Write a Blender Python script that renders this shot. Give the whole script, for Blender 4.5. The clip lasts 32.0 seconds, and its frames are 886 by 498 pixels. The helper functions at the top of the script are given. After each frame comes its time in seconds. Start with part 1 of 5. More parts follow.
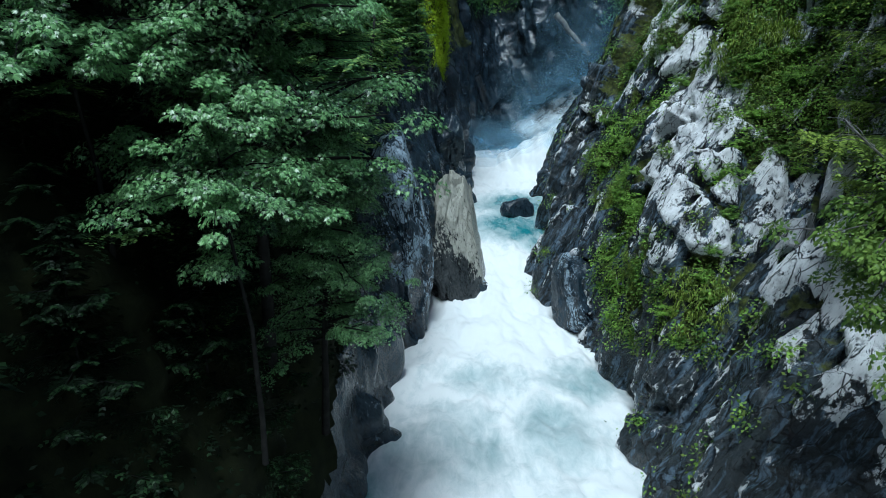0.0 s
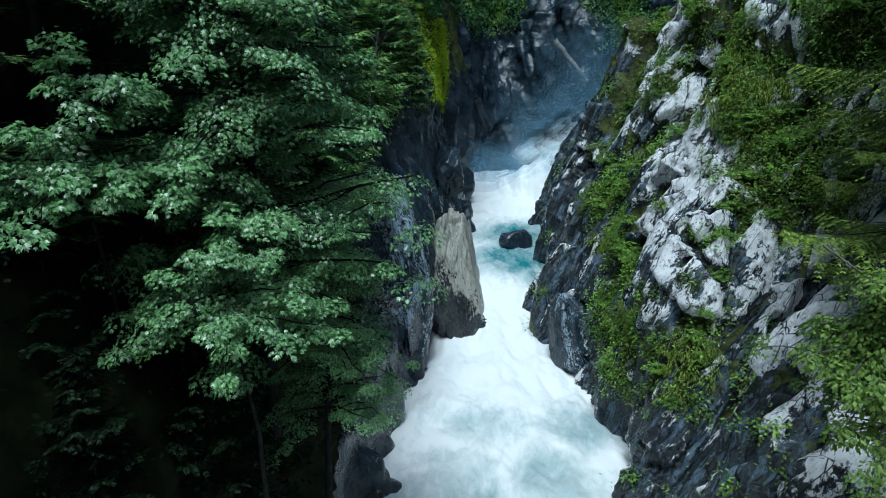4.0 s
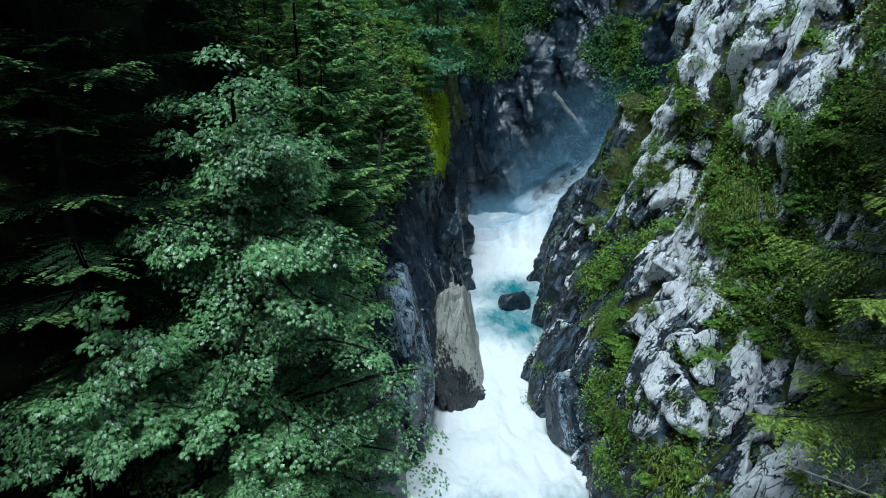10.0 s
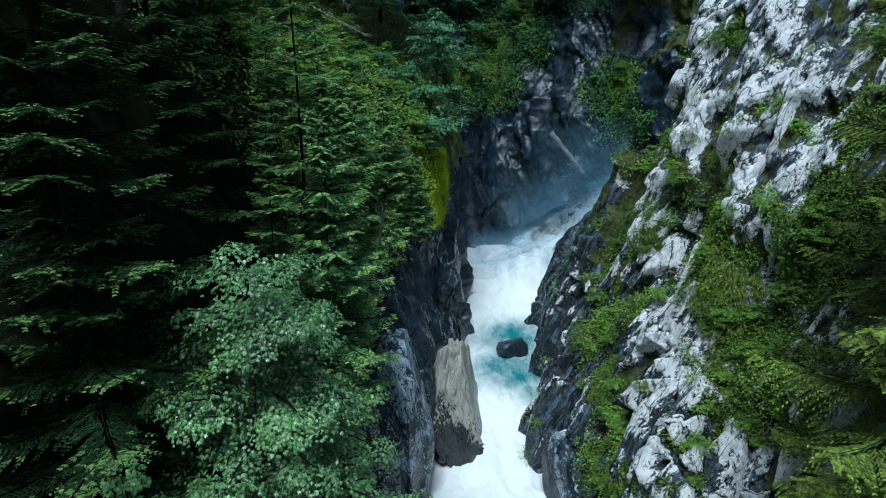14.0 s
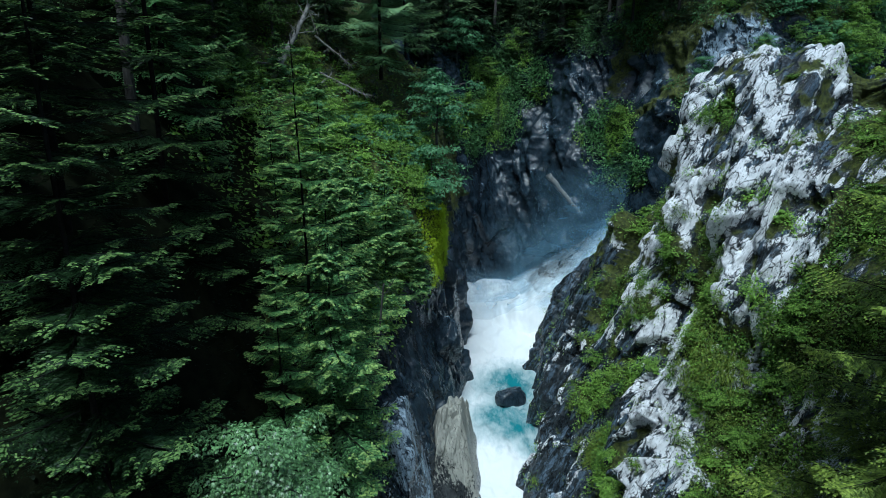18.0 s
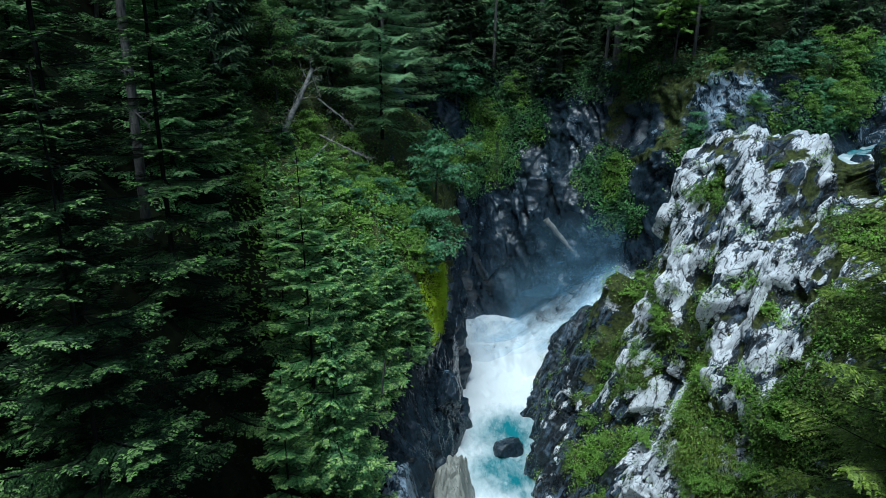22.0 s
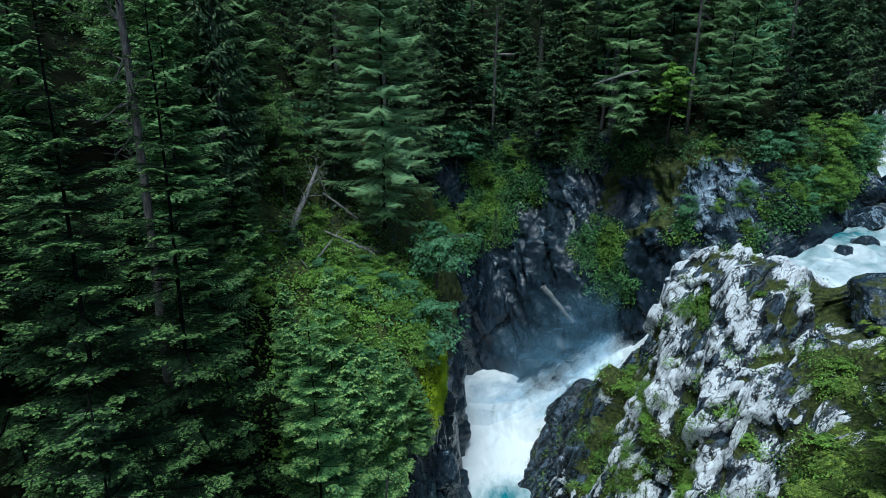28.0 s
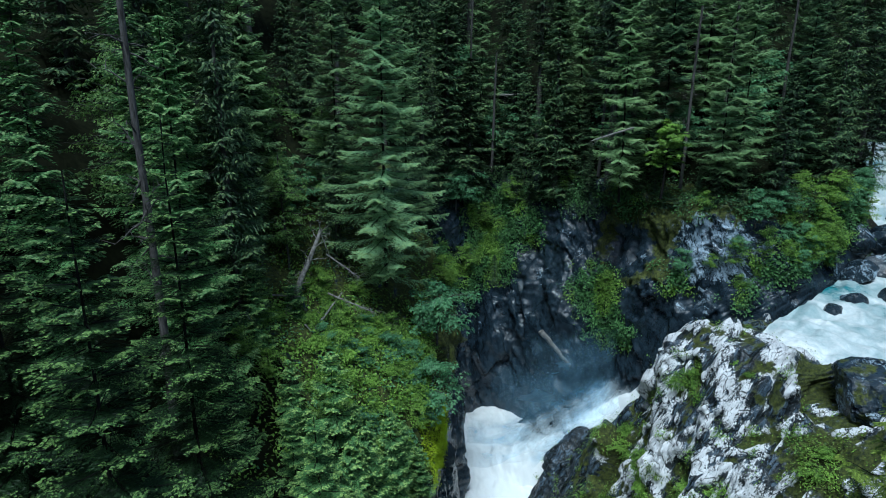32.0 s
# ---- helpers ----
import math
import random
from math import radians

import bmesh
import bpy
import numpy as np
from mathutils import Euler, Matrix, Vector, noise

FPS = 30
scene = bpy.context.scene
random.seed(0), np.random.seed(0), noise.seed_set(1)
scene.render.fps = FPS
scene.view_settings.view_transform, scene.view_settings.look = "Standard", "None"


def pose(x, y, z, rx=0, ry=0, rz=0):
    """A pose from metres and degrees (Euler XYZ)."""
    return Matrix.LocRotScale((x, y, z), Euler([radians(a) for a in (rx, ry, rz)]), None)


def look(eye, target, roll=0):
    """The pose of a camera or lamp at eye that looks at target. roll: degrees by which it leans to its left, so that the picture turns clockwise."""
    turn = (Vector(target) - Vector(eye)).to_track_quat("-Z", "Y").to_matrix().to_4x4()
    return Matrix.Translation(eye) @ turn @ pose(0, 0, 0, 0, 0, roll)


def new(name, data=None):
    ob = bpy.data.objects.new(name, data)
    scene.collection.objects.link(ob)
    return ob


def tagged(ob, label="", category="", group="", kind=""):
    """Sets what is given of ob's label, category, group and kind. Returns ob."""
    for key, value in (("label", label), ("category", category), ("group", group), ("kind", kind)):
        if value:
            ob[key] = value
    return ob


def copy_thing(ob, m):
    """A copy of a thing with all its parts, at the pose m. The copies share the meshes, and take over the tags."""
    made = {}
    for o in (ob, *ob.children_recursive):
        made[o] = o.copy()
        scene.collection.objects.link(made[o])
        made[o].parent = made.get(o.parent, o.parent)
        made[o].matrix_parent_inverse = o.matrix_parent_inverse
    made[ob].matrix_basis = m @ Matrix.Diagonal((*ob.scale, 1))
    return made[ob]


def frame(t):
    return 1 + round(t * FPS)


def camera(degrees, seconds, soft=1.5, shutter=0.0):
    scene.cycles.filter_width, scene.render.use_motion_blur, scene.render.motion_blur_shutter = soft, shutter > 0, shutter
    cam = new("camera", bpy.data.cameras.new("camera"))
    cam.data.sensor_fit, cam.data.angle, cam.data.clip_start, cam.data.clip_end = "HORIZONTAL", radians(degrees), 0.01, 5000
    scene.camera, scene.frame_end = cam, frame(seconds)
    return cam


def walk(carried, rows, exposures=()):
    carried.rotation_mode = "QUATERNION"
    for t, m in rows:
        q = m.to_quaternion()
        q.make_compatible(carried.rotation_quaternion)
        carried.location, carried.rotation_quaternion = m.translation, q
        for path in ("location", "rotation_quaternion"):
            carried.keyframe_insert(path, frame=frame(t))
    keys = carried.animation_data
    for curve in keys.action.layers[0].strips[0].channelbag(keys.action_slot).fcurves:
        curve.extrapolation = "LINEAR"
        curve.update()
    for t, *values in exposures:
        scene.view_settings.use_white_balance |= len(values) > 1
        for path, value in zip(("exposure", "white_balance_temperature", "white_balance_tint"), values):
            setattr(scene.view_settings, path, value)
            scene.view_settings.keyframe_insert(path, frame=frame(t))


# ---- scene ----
cam = camera(72.2, 32.0, soft=0.45)
EXPOSURE = -0.02
METRES, EYE, TILT, LEAN, TURN = 30.0, 9.0, -15.0, 0.0, 0.0
ROWS = [
    (0.0, 0.0, 0.0, 0.0, -0.0, 0.0, 0.0),
    (0.5, 0.0003, -0.0022, 0.0081, -0.01, 0.01, 0.0),
    (1.0, 0.0006, -0.0042, 0.0157, -0.01, 0.03, 0.01),
    (1.5, 0.0008, -0.0065, 0.0242, -0.0, 0.02, 0.01),
    (2.0, 0.001, -0.0088, 0.0331, 0.0, 0.01, 0.01),
    (2.5, 0.0011, -0.0112, 0.0417, 0.01, 0.01, 0.01),
    (3.0, 0.0012, -0.0138, 0.051, 0.01, 0.01, 0.02),
    (3.5, 0.0012, -0.0162, 0.0601, 0.0, 0.02, 0.03),
    (5.5, 0.0013, -0.0274, 0.1017, 0.03, -0.02, 0.03),
    (6.0, 0.0013, -0.0302, 0.112, 0.03, -0.02, 0.04),
    (6.5, 0.0013, -0.0333, 0.1236, 0.04, -0.02, 0.04),
    (7.0, 0.0012, -0.0366, 0.1364, 0.05, -0.02, 0.04),
    (7.5, 0.0011, -0.0399, 0.1487, 0.04, -0.03, 0.02),
    (8.0, 0.0011, -0.0435, 0.1618, 0.05, -0.03, 0.02),
    (8.5, 0.0009, -0.0468, 0.1745, 0.05, -0.04, 0.02),
    (9.0, 0.0006, -0.0505, 0.1885, 0.04, -0.05, 0.02),
    (9.5, 0.0008, -0.0545, 0.2026, 0.06, -0.04, 0.04),
    (10.0, 0.0008, -0.0583, 0.216, 0.06, -0.05, 0.03),
    (10.5, 0.0008, -0.0621, 0.2294, 0.06, -0.04, 0.03),
    (11.0, 0.0008, -0.0657, 0.2425, 0.05, -0.04, 0.03),
    (11.5, 0.001, -0.0696, 0.257, 0.03, -0.04, 0.02),
    (12.0, 0.0013, -0.0736, 0.2722, 0.03, -0.04, 0.03),
    (12.5, 0.0014, -0.0773, 0.2866, 0.02, -0.04, 0.06),
    (13.0, 0.0013, -0.0807, 0.3022, 0.01, -0.05, 0.04),
    (13.5, 0.0012, -0.0846, 0.3167, 0.01, -0.05, 0.05),
    (14.0, 0.0013, -0.0883, 0.3321, 0.01, -0.07, 0.05),
    (14.5, 0.0015, -0.0921, 0.3479, 0.03, -0.09, 0.05),
    (16.5, 0.0038, -0.1092, 0.4106, 0.09, -0.11, 0.11),
    (17.0, 0.004, -0.1132, 0.4269, 0.08, -0.11, 0.11),
    (17.5, 0.0042, -0.1173, 0.4426, 0.08, -0.1, 0.1),
    (18.0, 0.0043, -0.1215, 0.4591, 0.08, -0.09, 0.11),
    (18.5, 0.0045, -0.1258, 0.4748, 0.08, -0.09, 0.11),
    (19.0, 0.0049, -0.1305, 0.4915, 0.1, -0.07, 0.12),
    (19.5, 0.0051, -0.135, 0.5087, 0.09, -0.07, 0.09),
    (20.0, 0.0054, -0.1393, 0.5251, 0.1, -0.06, 0.09),
    (20.5, 0.006, -0.144, 0.5424, 0.12, -0.05, 0.1),
    (21.0, 0.0059, -0.148, 0.5581, 0.11, -0.03, 0.08),
    (21.5, 0.006, -0.1527, 0.5758, 0.1, -0.02, 0.07),
    (22.0, 0.0059, -0.1577, 0.5942, 0.09, -0.03, 0.07),
    (22.5, 0.0059, -0.1621, 0.6117, 0.09, -0.04, 0.06),
    (23.0, 0.006, -0.1672, 0.6307, 0.1, -0.06, 0.06),
    (23.5, 0.0057, -0.1721, 0.6478, 0.08, -0.06, 0.04),
    (24.0, 0.0048, -0.1773, 0.6665, 0.06, -0.07, 0.04),
    (24.5, 0.0051, -0.1822, 0.6841, 0.07, -0.05, 0.04),
    (25.0, 0.0046, -0.1869, 0.6998, 0.05, -0.06, 0.01),
    (25.5, 0.0039, -0.1917, 0.718, 0.02, -0.06, -0.0),
    (27.5, 0.0054, -0.2134, 0.7942, 0.09, -0.08, 0.04),
    (28.0, 0.0054, -0.2188, 0.814, 0.09, -0.07, 0.05),
    (28.5, 0.0051, -0.2235, 0.8323, 0.08, -0.06, 0.05),
    (29.0, 0.005, -0.2288, 0.8519, 0.08, -0.06, 0.06),
    (29.5, 0.0052, -0.234, 0.8714, 0.09, -0.05, 0.07),
    (30.0, 0.0054, -0.2395, 0.8904, 0.1, -0.07, 0.04),
    (30.5, 0.0045, -0.244, 0.91, 0.06, -0.06, 0.04),
    (31.0, 0.0043, -0.2491, 0.928, 0.06, -0.06, 0.06),
    (31.5, 0.0046, -0.2544, 0.9467, 0.06, -0.06, 0.05),
    (32.0, 0.0048, -0.2598, 0.9654, 0.06, -0.05, 0.04),
]
walk(cam, [(t, pose(0, 0, EYE, TILT, LEAN, TURN) @ pose(METRES * x, METRES * y, METRES * z, 90 + pitch, roll, yaw)) for t, x, y, z, yaw, pitch, roll in ROWS],
     [(0.0, EXPOSURE, 5500, -4), (32.0, EXPOSURE, 5500, -4)])

# ---- light: an overcast sky over a deep gorge ----
world = bpy.data.worlds.new("overcast_sky")
scene.world = world
world.use_nodes = True
wn = world.node_tree.nodes
sky = wn.new("ShaderNodeTexSky")
sky.sky_type, sky.sun_disc = "NISHITA", False
sky.sun_elevation, sky.sun_rotation = radians(67.1), radians(194.5)
sky.air_density, sky.dust_density = 1.0, 2.0
world.node_tree.links.new(sky.outputs[0], wn["Background"].inputs[0])
wn["Background"].inputs[1].default_value = 0.1
sun = new("sun", bpy.data.lights.new("sun", "SUN"))
sun.data.energy, sun.data.angle, sun.data.color = 3.0, radians(18), (0.97, 0.98, 1.0)
sun.matrix_world = look((-7, -27, 66), (0, 0, 0))


# ---- materials ----
def nodes_of(name):
    m = bpy.data.materials.new(name)
    m.use_nodes = True
    t = m.node_tree
    return m, t, t.nodes["Principled BSDF"]


def nd(t, kind, **sets):
    n = t.nodes.new(kind)
    for k, v in sets.items():
        if k in ("Scale", "Detail", "Roughness", "Distortion", "Strength", "Distance", "Randomness", "W"):
            n.inputs[k].default_value = v
        elif k == "kind":
            n.data_type = v
        elif k == "op":
            n.operation = v
    return n


def ramp(t, src, stops):
    r = t.nodes.new("ShaderNodeValToRGB")
    el = r.color_ramp.elements
    while len(el) < len(stops):
        el.new(0.5)
    for e, (p, c) in zip(el, stops):
        e.position = p
        e.color = (*c, 1) if isinstance(c, tuple) else (c, c, c, 1)
    t.links.new(src, r.inputs[0])
    return r.outputs[0]


def mixc(t, fac, a, b):
    m = t.nodes.new("ShaderNodeMix")
    m.data_type = "RGBA"
    for s, v in ((m.inputs[0], fac), (m.inputs[6], a), (m.inputs[7], b)):
        if isinstance(v, (int, float)):
            s.default_value = v
        elif isinstance(v, tuple):
            s.default_value = (*v, 1)
        else:
            t.links.new(v, s)
    return m.outputs[2]


def mathn(t, op, a, b=0.0):
    m = t.nodes.new("ShaderNodeMath")
    m.operation = op
    for s, v in ((m.inputs[0], a), (m.inputs[1], b)):
        if isinstance(v, (int, float)):
            s.default_value = v
        else:
            t.links.new(v, s)
    return m.outputs[0]


def coords(t, scale=(1, 1, 1), rot=(0, 0, 0), kind="POINT"):
    g = t.nodes.new("ShaderNodeNewGeometry")
    mp = t.nodes.new("ShaderNodeMapping")
    mp.vector_type = kind
    mp.inputs["Scale"].default_value = scale
    mp.inputs["Rotation"].default_value = [radians(a) for a in rot]
    t.links.new(g.outputs["Position"], mp.inputs["Vector"])
    return mp.outputs[0], g


def noise_tex(t, vec, scale, detail=6.0, rough=0.6, dist=0.0):
    n = nd(t, "ShaderNodeTexNoise", Scale=scale, Detail=detail, Roughness=rough, Distortion=dist)
    t.links.new(vec, n.inputs["Vector"])
    return n.outputs["Fac"]


def bump(t, p, height, strength, dist, prev=None):
    b = nd(t, "ShaderNodeBump", Strength=strength, Distance=dist)
    t.links.new(height, b.inputs["Height"])
    if prev is not None:
        t.links.new(prev, b.inputs["Normal"])
    t.links.new(b.outputs[0], p.inputs["Normal"])
    return b.outputs[0]


def rock_material(name, dark, mid, pale, moss_a, moss_b, lean, blot, relief=1.0, grit=1.0, cracks=True, sheen_streaks=False):
    """Gneiss: dark wet body, pale patches along its grain, cracks and lichen blots, moss where the attributes say so."""
    m, t, p = nodes_of(name)
    v, g = coords(t)
    vs, _ = coords(t, (0.75, 0.75, 1.35), (0, lean, 0), "TEXTURE")
    big = noise_tex(t, v, 0.35, 5)
    grain = noise_tex(t, vs, 1.1, 9, 0.66, 0.5)
    fine = noise_tex(t, vs, 7.0, 7, 0.72)
    body = mixc(t, ramp(t, mathn(t, "ADD", mathn(t, "MULTIPLY", grain, 0.5), mathn(t, "MULTIPLY", fine, 0.5)), [(0.40, 0.0), (0.60, 1.0)]), dark, mid)
    at = t.nodes.new("ShaderNodeAttribute")
    at.attribute_name = "pale"
    crack = nd(t, "ShaderNodeTexVoronoi", Scale=0.55, Randomness=1.0)
    crack.feature = "DISTANCE_TO_EDGE"
    warp = t.nodes.new("ShaderNodeVectorMath")
    warp.operation = "ADD"
    t.links.new(vs, warp.inputs[0])
    wn_ = nd(t, "ShaderNodeTexNoise", Scale=1.5, Detail=4.0)
    t.links.new(vs, wn_.inputs["Vector"])
    t.links.new(wn_.outputs["Color"], warp.inputs[1])
    t.links.new(warp.outputs[0], crack.inputs["Vector"])
    block = nd(t, "ShaderNodeTexVoronoi", Scale=0.8, Randomness=1.0)
    t.links.new(warp.outputs[0], block.inputs["Vector"])
    tone = t.nodes.new("ShaderNodeSeparateColor")
    t.links.new(block.outputs["Color"], tone.inputs[0])
    vl, _ = coords(t, (0.42, 0.5, 2.0), (0, lean * 1.2, 0), "TEXTURE")
    streak = noise_tex(t, vl, 1.5, 9, 0.7, 0.35)
    bias = mathn(t, "ADD", mathn(t, "MULTIPLY", noise_tex(t, v, 0.42, 3, 0.5, 0.5), 0.95), mathn(t, "MULTIPLY", tone.outputs[0], 0.3))
    bias = mathn(t, "ADD", bias, mathn(t, "ADD", mathn(t, "MULTIPLY", streak, 0.6), mathn(t, "MULTIPLY", fine, 0.7)))
    bias = mathn(t, "ADD", mathn(t, "SUBTRACT", bias, 0.762), mathn(t, "MULTIPLY", mathn(t, "SUBTRACT", at.outputs["Fac"], 0.64), 0.55))
    patch = ramp(t, bias, [(0.47, 0.0), (0.54, 1.0)])
    spots = noise_tex(t, vs, 1.5, 8, 0.66, 0.8)
    patch = mathn(t, "MULTIPLY", patch, ramp(t, spots, [(blot, 0.0), (blot + 0.05, 1.0)]))
    patch = mathn(t, "MULTIPLY", patch, ramp(t, noise_tex(t, vs, 4.2, 6, 0.7, 1.0), [(blot - 0.01, 0.0), (blot + 0.04, 1.0)]))
    line = ramp(t, crack.outputs["Distance"], [(0.004, 0.0), (0.03, 1.0)])
    line = mathn(t, "MAXIMUM", line, ramp(t, noise_tex(t, v, 0.9, 4, 0.6), [(0.48, 0.0), (0.54, 1.0)]))
    if cracks:
        patch = mathn(t, "MULTIPLY", patch, line)
    seam = nd(t, "ShaderNodeTexVoronoi", Scale=1.1, Randomness=1.0)
    seam.feature = "DISTANCE_TO_EDGE"
    t.links.new(vl, seam.inputs["Vector"])
    seams = mathn(t, "MAXIMUM", ramp(t, seam.outputs["Distance"], [(0.006, 0.0), (0.035, 1.0)]), ramp(t, noise_tex(t, v, 1.7, 4, 0.6), [(0.46, 0.0), (0.52, 1.0)]))
    if cracks:
        patch = mathn(t, "MULTIPLY", patch, seams)
    patch = mathn(t, "MULTIPLY", patch, ramp(t, noise_tex(t, vl, 4.6, 7, 0.78, 0.6), [(0.38, 0.0), (0.43, 1.0)]))
    pc = mixc(t, ramp(t, mathn(t, "ADD", mathn(t, "MULTIPLY", fine, 0.5), mathn(t, "MULTIPLY", streak, 0.5)), [(0.36, 0.0), (0.50, 1.0)]), tuple(c * 0.58 for c in pale), pale)
    if sheen_streaks:
        # blue-grey streaks paint the wet sheen onto the dark rock
        sheen_streak = mathn(t, "MULTIPLY", ramp(t, noise_tex(t, vl, 1.1, 8, 0.72, 0.7), [(0.50, 0.0), (0.57, 1.0)]), ramp(t, fine, [(0.36, 0.0), (0.50, 1.0)]))
        body = mixc(t, sheen_streak, body, tuple(c * k for c, k in zip(mid, (2.7, 3.0, 3.5))))
        body = mixc(t, mathn(t, "MULTIPLY", line, seams), tuple(c * 0.4 for c in dark), body)
    col = mixc(t, patch, body, pc)
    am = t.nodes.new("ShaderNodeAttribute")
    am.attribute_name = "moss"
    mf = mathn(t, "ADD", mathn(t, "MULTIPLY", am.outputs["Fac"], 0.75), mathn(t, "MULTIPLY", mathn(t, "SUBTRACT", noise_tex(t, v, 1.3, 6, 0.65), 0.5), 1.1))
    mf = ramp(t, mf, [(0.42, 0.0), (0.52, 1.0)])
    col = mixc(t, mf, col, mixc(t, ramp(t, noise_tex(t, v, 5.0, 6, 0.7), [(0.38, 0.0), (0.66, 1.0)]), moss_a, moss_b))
    t.links.new(col, p.inputs["Base Color"])
    rough = mathn(t, "ADD", mathn(t, "MULTIPLY", patch, 0.3), ramp(t, big, [(0.4, 0.13), (0.65, 0.36)]))
    t.links.new(mathn(t, "MAXIMUM", rough, mathn(t, "MULTIPLY", mf, 0.9)), p.inputs["Roughness"])
    chips = []
    for size, seed in ((0.9, 0.0), (2.6, 3.7)):
        cell = nd(t, "ShaderNodeTexVoronoi", Scale=size, Randomness=1.0)
        t.links.new(warp.outputs[0], cell.inputs["Vector"])
        rel = t.nodes.new("ShaderNodeVectorMath")
        rel.operation = "SUBTRACT"
        t.links.new(warp.outputs[0], rel.inputs[0])
        t.links.new(cell.outputs["Position"], rel.inputs[1])
        tilt = t.nodes.new("ShaderNodeVectorMath")
        tilt.operation = "SUBTRACT"
        t.links.new(cell.outputs["Color"], tilt.inputs[0])
        tilt.inputs[1].default_value = (0.5, 0.5, 0.5)
        dot = t.nodes.new("ShaderNodeVectorMath")
        dot.operation = "DOT_PRODUCT"
        t.links.new(rel.outputs[0], dot.inputs[0])
        t.links.new(tilt.outputs[0], dot.inputs[1])
        chips.append(dot.outputs["Value"])
    b = bump(t, p, chips[0], 0.6 * relief, 0.6)
    b = bump(t, p, chips[1], 0.7 * relief, 0.35, b)
    b = bump(t, p, mathn(t, "ADD", grain, mathn(t, "MULTIPLY", line, 0.2)), 0.6 * max(relief, 0.85), 0.15, b)
    b = bump(t, p, streak, 0.5 * grit, 0.16, b)
    bump(t, p, fine, 0.9 * grit, 0.06, b)
    return m


def leaf_material(name, a, b, rough=0.45, trans=0.25, gloss=0.25, vary=0.25):
    """Leaves: colour from leaf to leaf, a sheen, some light through them."""
    m, t, p = nodes_of(name)
    g = t.nodes.new("ShaderNodeNewGeometry")
    o = t.nodes.new("ShaderNodeObjectInfo")
    v, _ = coords(t)
    f = mathn(t, "ADD", mathn(t, "MULTIPLY", g.outputs["Random Per Island"], 0.55), mathn(t, "MULTIPLY", noise_tex(t, v, 0.7, 3), 0.6))
    f = mathn(t, "ADD", f, mathn(t, "MULTIPLY", mathn(t, "SUBTRACT", o.outputs["Random"], 0.5), vary))
    col = mixc(t, ramp(t, f, [(0.25, 0.0), (0.85, 1.0)]), a, b)
    t.links.new(col, p.inputs["Base Color"])
    p.inputs["Roughness"].default_value = rough
    p.inputs["Specular IOR Level"].default_value = gloss
    tr = t.nodes.new("ShaderNodeBsdfTranslucent")
    t.links.new(col, tr.inputs[0])
    mx = t.nodes.new("ShaderNodeMixShader")
    mx.inputs[0].default_value = trans
    t.links.new(p.outputs[0], mx.inputs[1])
    t.links.new(tr.outputs[0], mx.inputs[2])
    t.links.new(mx.outputs[0], t.nodes["Material Output"].inputs[0])
    return m


def plain_material(name, a, b, scale, rough, bump_d=0.02, stretch=(1, 1, 1)):
    m, t, p = nodes_of(name)
    v, _ = coords(t, stretch)
    n = noise_tex(t, v, scale, 8, 0.65)
    t.links.new(mixc(t, ramp(t, n, [(0.32, 0.0), (0.68, 1.0)]), a, b), p.inputs["Base Color"])
    p.inputs["Roughness"].default_value = rough
    p.inputs["Specular IOR Level"].default_value = 0.08
    bump(t, p, n, 0.8, bump_d)
    return m


def water_material(name, clear, foam):
    """Glacier water churned to foam: the attribute foam says how white; streaks follow the flow."""
    m, t, p = nodes_of(name)
    v, _ = coords(t, (1.0, 0.55, 0.8))
    n1 = noise_tex(t, v, 0.45, 5, 0.55, 0.7)
    n2 = noise_tex(t, v, 2.6, 8, 0.7, 0.6)
    at = t.nodes.new("ShaderNodeAttribute")
    at.attribute_name = "foam"
    f = mathn(t, "ADD", at.outputs["Fac"], mathn(t, "MULTIPLY", mathn(t, "SUBTRACT", n1, 0.5), 0.85))
    f = mathn(t, "ADD", f, mathn(t, "MULTIPLY", mathn(t, "SUBTRACT", n2, 0.5), 0.45))
    fac = ramp(t, f, [(0.22, 0.0), (0.80, 1.0)])
    t.links.new(mixc(t, fac, clear, foam), p.inputs["Base Color"])
    t.links.new(ramp(t, fac, [(0.1, 0.12), (0.7, 0.75)]), p.inputs["Roughness"])
    b = bump(t, p, n1, 0.25, 0.22)
    bump(t, p, n2, 0.35, 0.05, b)
    return m


